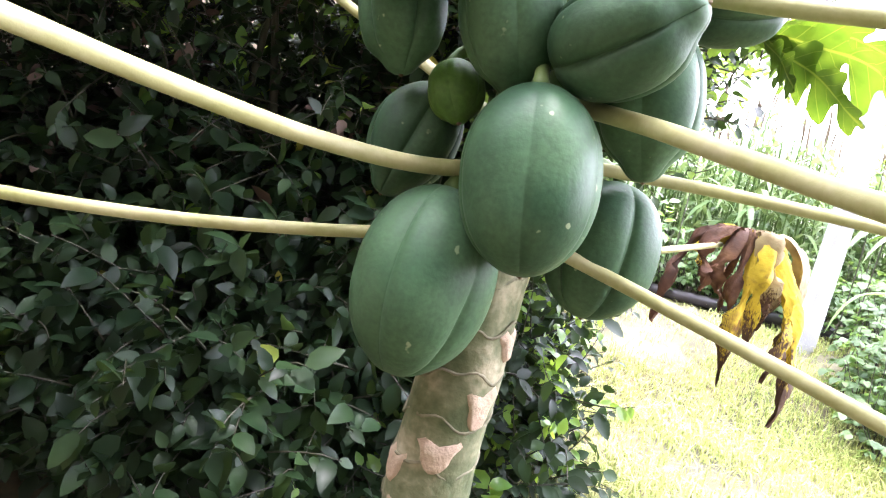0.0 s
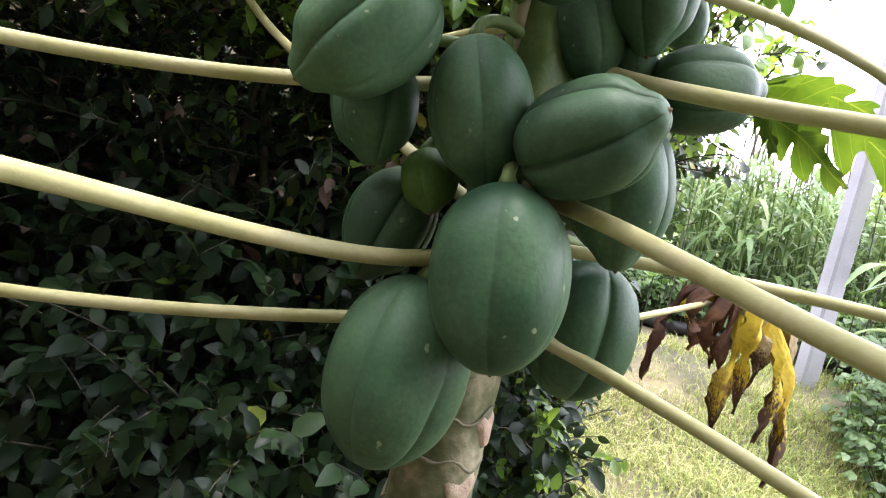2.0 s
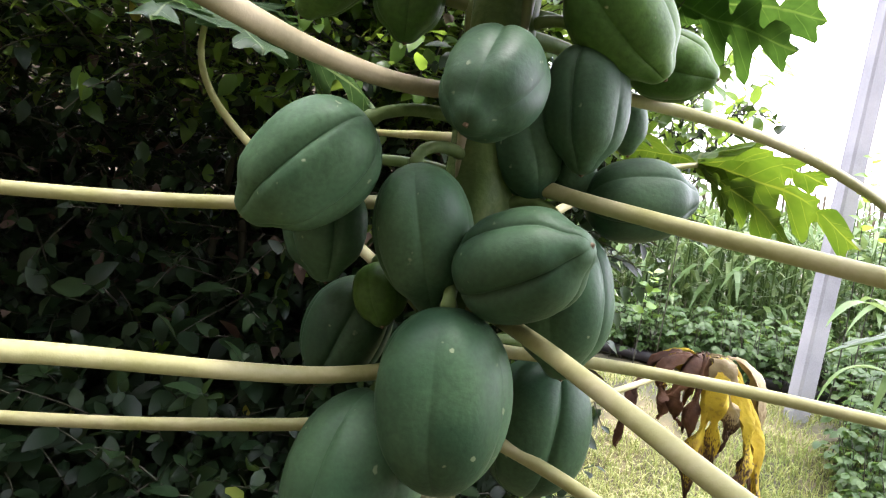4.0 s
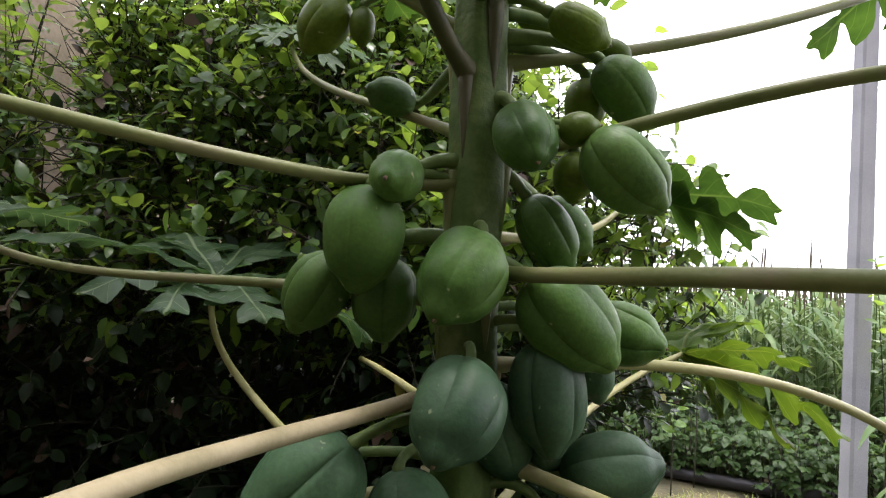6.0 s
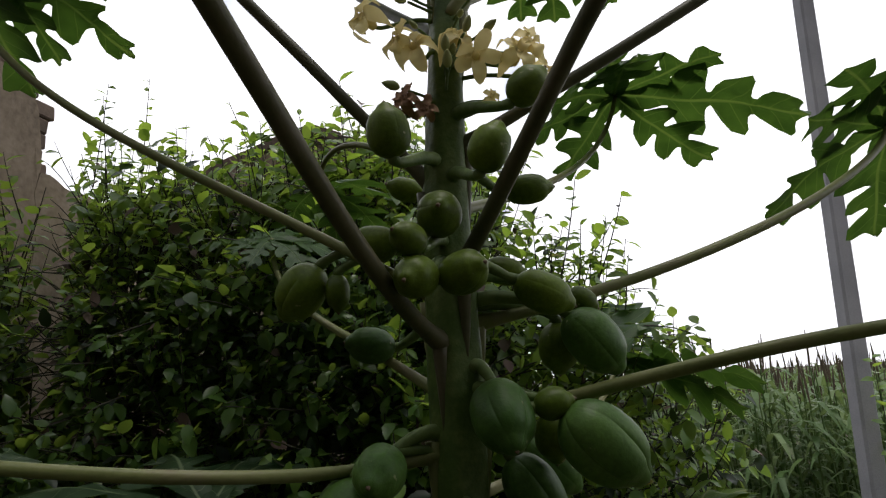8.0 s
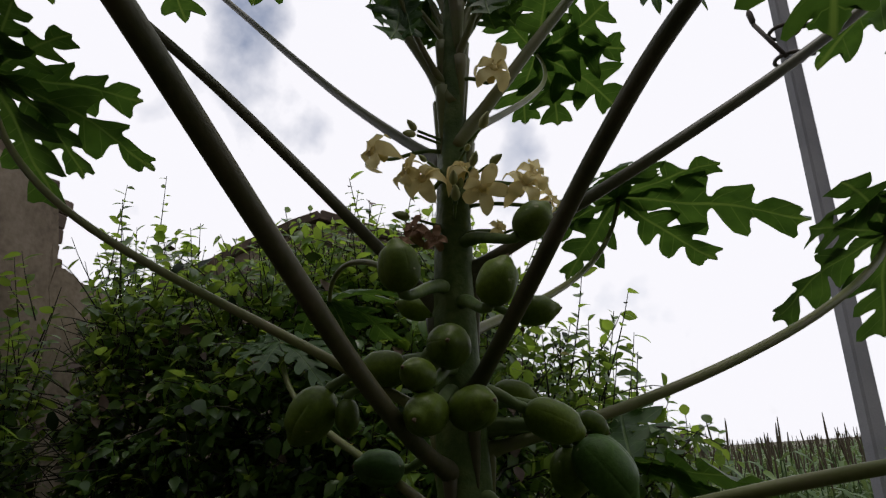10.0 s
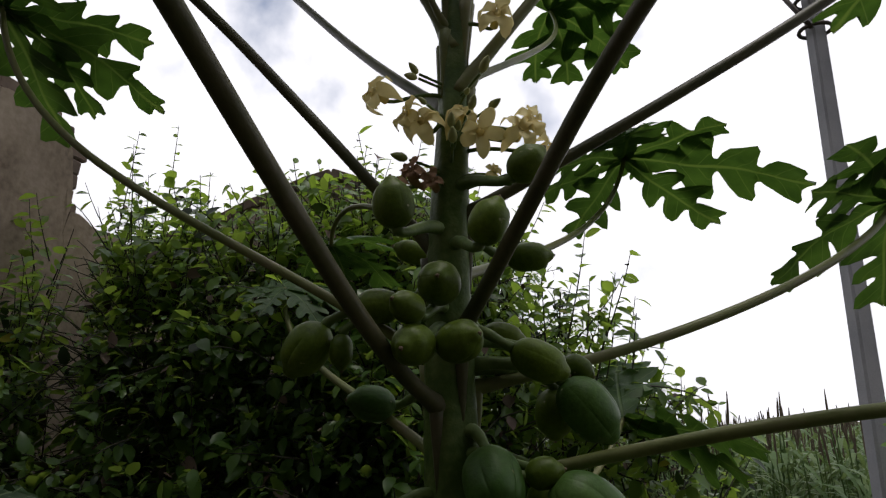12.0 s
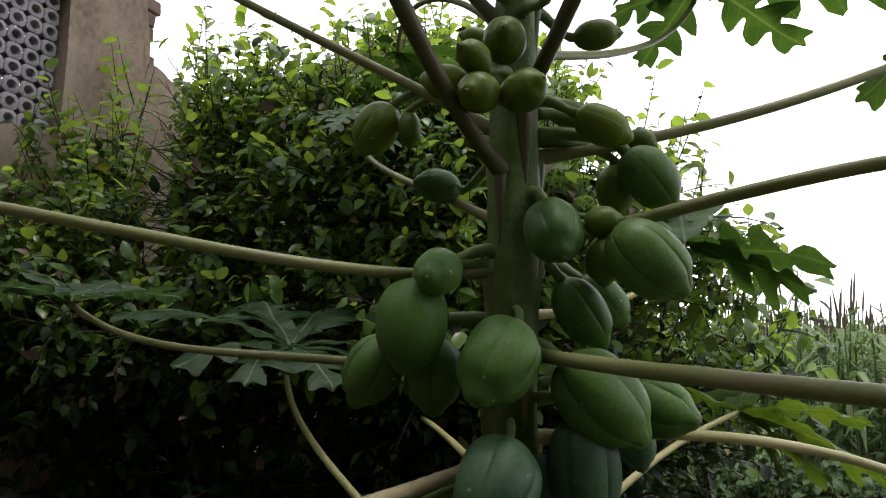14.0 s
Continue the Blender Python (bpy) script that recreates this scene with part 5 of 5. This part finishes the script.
def sorghum(base, height, blades, seed):
    """A young cereal plant with long arching blades: way, start, reach and droop of each."""
    rnd = random.Random(seed)
    base = np.array(base, float)
    root = thing("sorghum_plant", "young green sorghum plant with long arching blades", "sorghum", base, "sorghum by the pole")
    pts = [base + np.array([0.02 * math.sin(3 * t), 0.01 * t, height * t]) for t in np.linspace(-0.03, 1, 8)]
    under(piece("stem", mesh_of("stem", *tube(pts, np.linspace(0.013, 0.005, 8), 8), True), MILLET), root)
    for way, start, reach, droop in blades:
        a = radians(way)
        d, s = np.array([math.cos(a), math.sin(a), 0]), np.array([-math.sin(a), math.cos(a), 0])
        verts, faces = [], []
        for i in range(13):
            t = i / 12
            w = 0.026 * (0.55 + 1.1 * t) * (1 - t ** 2.5) + 0.001
            c = base + np.array([0, 0, height * start]) + d * reach * t * (1 - 0.18 * droop * t * t) + np.array([0, 0, reach * (0.75 * t - droop * t * t)]) + s * 0.02 * math.sin(3 * t + way)
            for q in (-1, 0, 1):
                verts.append(c + s * q * w + np.array([0, 0, 0.35 * w * abs(q) + 0.004 * math.sin(9 * t + q + way)]))
        for i in range(12):
            faces += [(i * 3 + j, i * 3 + j + 1, i * 3 + j + 4, i * 3 + j + 3) for j in (0, 1)]
        under(piece("blade", mesh_of("blade", verts, faces, True), MILLET), root)


def weed(base, tip, leaves, size, seed, material, label, name="weed"):
    """A single slender weed with a few leaves towards its tip."""
    rng = np.random.default_rng(seed)
    base, tip = np.array(base, float), np.array(tip, float)
    root = thing(name, label, "weed", base)
    pts = bezier((base, base * 0.65 + tip * 0.35 + rng.normal(0, 0.02, 3), base * 0.3 + tip * 0.7 + rng.normal(0, 0.02, 3), tip), 10)
    under(piece("stem", mesh_of("stem", *tube(pts, np.linspace(0.005, 0.0018, 10), 6), True), TWIG), root)
    P, W, U, S = [], [], [], []
    for k in range(leaves):
        t = 1 - 0.45 * (k / leaves) ** 1.3
        P.append(base + (tip - base) * t)
        a = k * 2.4
        W.append((math.cos(a), math.sin(a), 0.35))
        U.append((rng.normal(0, 0.3), -0.5, 0.8))
        S.append(size * rng.uniform(0.7, 1.2))
    under(piece("leaves", leaves_mesh("leaves", P, W, U, S, 1.2), material), root)


sorghum((2.30, 2.78, 0.18), 0.82, ((198, 0.92, 0.56, 0.80), (165, 0.62, 0.40, 1.25), (250, 0.75, 0.45, 1.10), (20, 0.85, 0.50, 0.95), (310, 0.5, 0.45, 1.2), (95, 0.95, 0.4, 0.7)), 1)
sorghum((2.52, 2.95, 0.20), 0.95, ((215, 0.55, 0.50, 1.20), (180, 0.80, 0.48, 1.00), (280, 0.70, 0.45, 1.10), (40, 0.85, 0.50, 0.95), (340, 0.5, 0.45, 1.2), (110, 0.95, 0.4, 0.7)), 2)
weed((0.47, 1.90, 0.0), (0.455, 1.84, 0.39), 2, 0.105, 11, LIME_NEW, "slender weed with one broad bright green leaf in the low shrub")
weed((0.36, 1.48, 0.0), (0.340, 1.46, 0.17), 4, 0.085, 12, LIME_NEW, "low broad-leaved weed at the foot of the papaya")
weed((1.45, 4.00, 0.28), (1.46, 3.88, 0.97), 10, 0.085, 1, LIME_NEW, "tall thin weed with yellow-green leaves before the millet")
weed((1.66, 4.20, 0.28), (1.71, 4.05, 1.93), 3, 0.080, 2, LIME_NEW, "thin bare twig with two bright green leaves")
weed((2.52, 3.62, 0.25), (2.38, 3.36, 1.80), 15, 0.070, 3, LIME_NEW, "climbing weed with yellow flowering tip beside the pole")
weed((2.62, 3.60, 0.25), (2.56, 3.42, 1.76), 10, 0.065, 4, LIME_NEW, "climbing weed with yellow flowering tip beside the pole")


# ---------------- pole, pipe and old walls
def pole():
    base, top = np.array([2.275, 3.488, 0.10]), np.array([2.675, 3.68, 5.9])
    root = thing("concrete_pole", "slightly leaning grey concrete pole with rusty clamps at the top", "pole", base)
    bm = bmesh.new()
    rings = []
    turn = radians(14)
    for k in range(15):
        t = k / 14
        c = base + (top - base) * t
        h = 0.060 - 0.010 * t
        ring = []
        for sx, sy in ((-1, -0.75), (-0.75, -1), (0.75, -1), (1, -0.75), (1, 0.75), (0.75, 1), (-0.75, 1), (-1, 0.75)):
            px, py = sx * h, sy * h * 0.8
            ring.append(bm.verts.new((c[0] + px * math.cos(turn) - py * math.sin(turn), c[1] + px * math.sin(turn) + py * math.cos(turn), c[2])))
        rings.append(ring)
    for a, b in zip(rings, rings[1:]):
        for j in range(8):
            bm.faces.new((a[j], a[(j + 1) % 8], b[(j + 1) % 8], b[j]))
    bm.faces.new(rings[-1])
    under(part("shaft", bm, CONCRETE), root)
    def at(z):
        return base + (top - base) * ((z - base[2]) / (top[2] - base[2]))
    for z in (4.42, 4.66):
        c = at(z)
        ring = [c + np.array([math.cos(a) * 0.105, math.sin(a) * 0.09, 0]) for a in np.linspace(0, 6.283, 17)]
        under(piece("clamp", mesh_of("clamp", *tube(ring, 0.014, 6), True), STEEL), root)
        under(piece("bolt", mesh_of("bolt", *tube([c + np.array([0.09, -0.04, 0]), c + np.array([0.15, -0.05, 0.0])], 0.02, 7), True), STEEL), root)
    a, b = at(4.40) + np.array([-0.06, -0.07, 0]), np.array([2.385, 3.63, 4.74])
    under(piece("bracket_arm", mesh_of("bracket_arm", *tube([a, (a + b) / 2, b], 0.016, 8), True), STEEL), root)
    under(piece("insulator", mesh_of("insulator", *tube([b, b + np.array([0, 0, 0.03]), b + np.array([-0.01, 0, 0.10]), b + np.array([-0.01, 0, 0.13])], (0.014, 0.022, 0.022, 0.01), 10), True), STEEL), root)


pole()
pts = bezier(((0.9, 4.95, 0.31), (1.6, 4.35, 0.33), (2.2, 3.85, 0.33), (3.6, 3.62, 0.33)), 24)
tagged(piece("irrigation_pipe", mesh_of("irrigation_pipe", *tube(pts, 0.040, 12), True), PIPE), "black plastic irrigation pipe lying on the bank", "pipe")


WALL_END, WALL_WAY = np.array([-1.5, 2.0]), np.array([0.2, 0.98])


def on_wall(s, z, deep=0.0):
    """A point of the long yard wall: s metres past its broken end, z up, deep into the wall."""
    p = WALL_END + WALL_WAY * s + np.array([-WALL_WAY[1], WALL_WAY[0]]) * deep
    return (p[0], p[1], z)


def old_wall():
    """The long plastered wall with a broken end, and a vent of pierced cement blocks in it."""
    bm = bmesh.new()
    thick = 0.24

    def strip(columns, low, high, steps):
        """A slab of wall between two heights, which may change from column to column."""
        grid = {}
        for i, s in enumerate(columns):
            for j in range(steps + 1):
                z = low(s) + (high(s) - low(s)) * j / steps
                for k in (0, 1):
                    dent = 0.010 * noise.noise((s * 4, z * 4, k)) + 0.004 * noise.noise((s * 19, z * 19, k))
                    push = 0.03 * noise.noise((3.0, z * 7, k)) if s > -0.02 else 0.0
                    grid[i, j, k] = bm.verts.new(on_wall(s + push, z, k * thick + dent))
        n = len(columns)
        for i in range(n - 1):
            for j in range(steps):
                bm.faces.new((grid[i, j, 0], grid[i + 1, j, 0], grid[i + 1, j + 1, 0], grid[i, j + 1, 0]))
                bm.faces.new((grid[i + 1, j, 1], grid[i, j, 1], grid[i, j + 1, 1], grid[i + 1, j + 1, 1]))
            bm.faces.new((grid[i, steps, 0], grid[i + 1, steps, 0], grid[i + 1, steps, 1], grid[i, steps, 1]))
            bm.faces.new((grid[i, 0, 1], grid[i + 1, 0, 1], grid[i + 1, 0, 0], grid[i, 0, 0]))
        for i in (0, n - 1):
            for j in range(steps):
                q = (grid[i, j, 0], grid[i, j + 1, 0], grid[i, j + 1, 1], grid[i, j, 1])
                bm.faces.new(q if i == 0 else q[::-1])

    def broken(s):
        """The height of the top: level, then crumbled down towards the end."""
        return float(np.interp(s, (-9, -0.20, -0.10, -0.03, 0.0), (3.12, 3.13, 3.10, 3.03, 2.84))) + 0.018 * noise.noise((s * 14, 2.0, 0.0))

    strip(np.linspace(-0.372, 0.0, 16), lambda s: -0.05, broken, 40)
    strip(np.linspace(0.003, 0.95, 24), lambda s: -0.05, lambda s: 2.74 - 0.16 * s + 0.025 * noise.noise((s * 9, 0.5, 0)), 30)
    strip(np.linspace(-1.308, -0.375, 12), lambda s: -0.05, lambda s: 2.29, 16)
    strip(np.linspace(-1.308, -0.375, 12), lambda s: 2.862, broken, 5)
    strip(np.linspace(-4.5, -1.311, 20), lambda s: -0.05, broken, 16)
    w = tagged(part("wall_west", bm, PLASTER), "old brown plastered yard wall with a crumbled end", "wall", kind="structure")
    brick = bmesh.new()
    bmesh.ops.create_cube(brick, size=1, matrix=Matrix.Diagonal((0.11, 0.22, 0.065, 1)))
    bmesh.ops.bevel(brick, geom=brick.edges[:], offset=0.007, segments=1, affect="EDGES")
    me = bpy.data.meshes.new("brick")
    brick.to_mesh(me)
    brick.free()
    rnd = random.Random(8)
    for k in range(22):
        # bare bricks along the top and down the broken end
        s = -1.0 + 0.085 * k if k < 12 else -0.055 + rnd.uniform(0, 0.05)
        z = broken(s) + 0.02 if k < 12 else 3.02 - 0.068 * (k - 12)
        x, y, z = on_wall(s if k < 12 else s + 0.012, z, thick / 2)
        b = piece("brick", me, STONE, w)
        b.matrix_basis = pose(x, y, z, rnd.uniform(-4, 4), rnd.uniform(-6, 6), 78.5 + rnd.uniform(-7, 7))
    # pierced blocks, nine holes each
    p = thing("pierced_block_vent", "grey pierced cement block vent set in the old wall", "block vent", on_wall(-0.84, 2.29, 0.05), kind="structure")
    size, holes = 0.186, 3
    bm = bmesh.new()
    cell = size / holes
    for a in range(holes):
        for b in range(holes):
            cx, cz = (a + 0.5) * cell - size / 2, (b + 0.5) * cell - size / 2
            rings = []
            for rad, deep in ((0.492, 0.003), (0.455, 0.0), (0.30, -0.003), (0.245, 0.004), (0.235, 0.06)):
                ring = []
                for k in range(12):
                    an = 2 * math.pi * k / 12
                    m = 1 / max(abs(math.cos(an)), abs(math.sin(an))) if rad > 0.40 else 1
                    ring.append(bm.verts.new((cx + math.cos(an) * m * cell * rad, deep, cz + math.sin(an) * m * cell * rad)))
                rings.append(ring)
            for r0, r1 in zip(rings, rings[1:]):
                for k in range(12):
                    q = (k + 1) % 12
                    bm.faces.new((r0[k], r0[q], r1[q], r1[k]))
            back = [bm.verts.new((v.co.x, 0.06, v.co.z)) for v in rings[0]]
            for k in range(12):
                q = (k + 1) % 12
                bm.faces.new((rings[-1][k], rings[-1][q], back[q], back[k]))
    me = bpy.data.meshes.new("block")
    bm.to_mesh(me)
    bm.free()
    for i in range(5):
        for j in range(3):
            b = piece("block", me, JALI, p)
            x, y, z = on_wall(-0.470 - i * 0.187, 2.386 + j * 0.190, 0.05)
            b.matrix_basis = Matrix.Translation(-Vector(p.location)) @ pose(x, y, z, 0, 0, 78.5)


old_wall()


def ruined_wall():
    """The low gable of an old brick building behind the bushes."""
    root = thing("ruined_brick_wall", "ruined dark brick wall with an uneven broken ridge", "wall", (-1.0, 3.5, 0), kind="structure")
    bm = bmesh.new()
    n = 26
    lo, hi = [], []
    for k, yy in enumerate((3.42, 3.72)):
        a, b = [], []
        for i in range(n):
            x = -3.2 + 3.3 * i / (n - 1)
            top = 3.42 - 0.36 * abs(x + 0.78) ** 1.05 + 0.03 * noise.noise((x * 6, k, 0))
            a.append(bm.verts.new((x, yy, -0.05)))
            b.append(bm.verts.new((x, yy, top)))
        lo.append(a)
        hi.append(b)
    for i in range(n - 1):
        bm.faces.new((lo[0][i], lo[0][i + 1], hi[0][i + 1], hi[0][i]))
        bm.faces.new((lo[1][i + 1], lo[1][i], hi[1][i], hi[1][i + 1]))
        bm.faces.new((hi[0][i], hi[0][i + 1], hi[1][i + 1], hi[1][i]))
    for i in (0, n - 1):
        bm.faces.new((lo[0][i], hi[0][i], hi[1][i], lo[1][i]) if i == 0 else (lo[0][i], lo[1][i], hi[1][i], hi[0][i]))
    under(part("wall_face", bm, PLASTER), root)
    brick = bmesh.new()
    bmesh.ops.create_cube(brick, size=1, matrix=Matrix.Diagonal((0.21, 0.34, 0.07, 1)))
    bmesh.ops.bevel(brick, geom=brick.edges[:], offset=0.008, segments=1, affect="EDGES")
    me = bpy.data.meshes.new("coping_brick")
    brick.to_mesh(me)
    brick.free()
    for k in range(18):
        x = -2.9 + 0.17 * k
        b = piece("coping_brick", me, STONE, root)
        b.matrix_basis = Matrix.Translation(-Vector(root.location)) @ pose(x, 3.57, 3.45 - 0.36 * abs(x + 0.78) ** 1.05, random.uniform(-5, 5), (-18 if x < -0.78 else 18) + random.uniform(-6, 6), random.uniform(-8, 8))


ruined_wall()


def blocking_wall(name, x0, x1, y0, y1, height):
    bm = bmesh.new()
    bmesh.ops.create_cube(bm, size=1, matrix=Matrix.Translation(((x0 + x1) / 2, (y0 + y1) / 2, height / 2 - 0.05)) @ Matrix.Diagonal((x1 - x0, y1 - y0, height + 0.1, 1)))
    tagged(part(name, bm, BLOCKER), "unseen plain dark wall added to block light from behind", "wall", kind="structure")


# unseen wall, added behind the camera to keep sky light off the tree
blocking_wall("blocking_wall_south", -2.85, 4.5, -2.55, -2.3, 6.2)
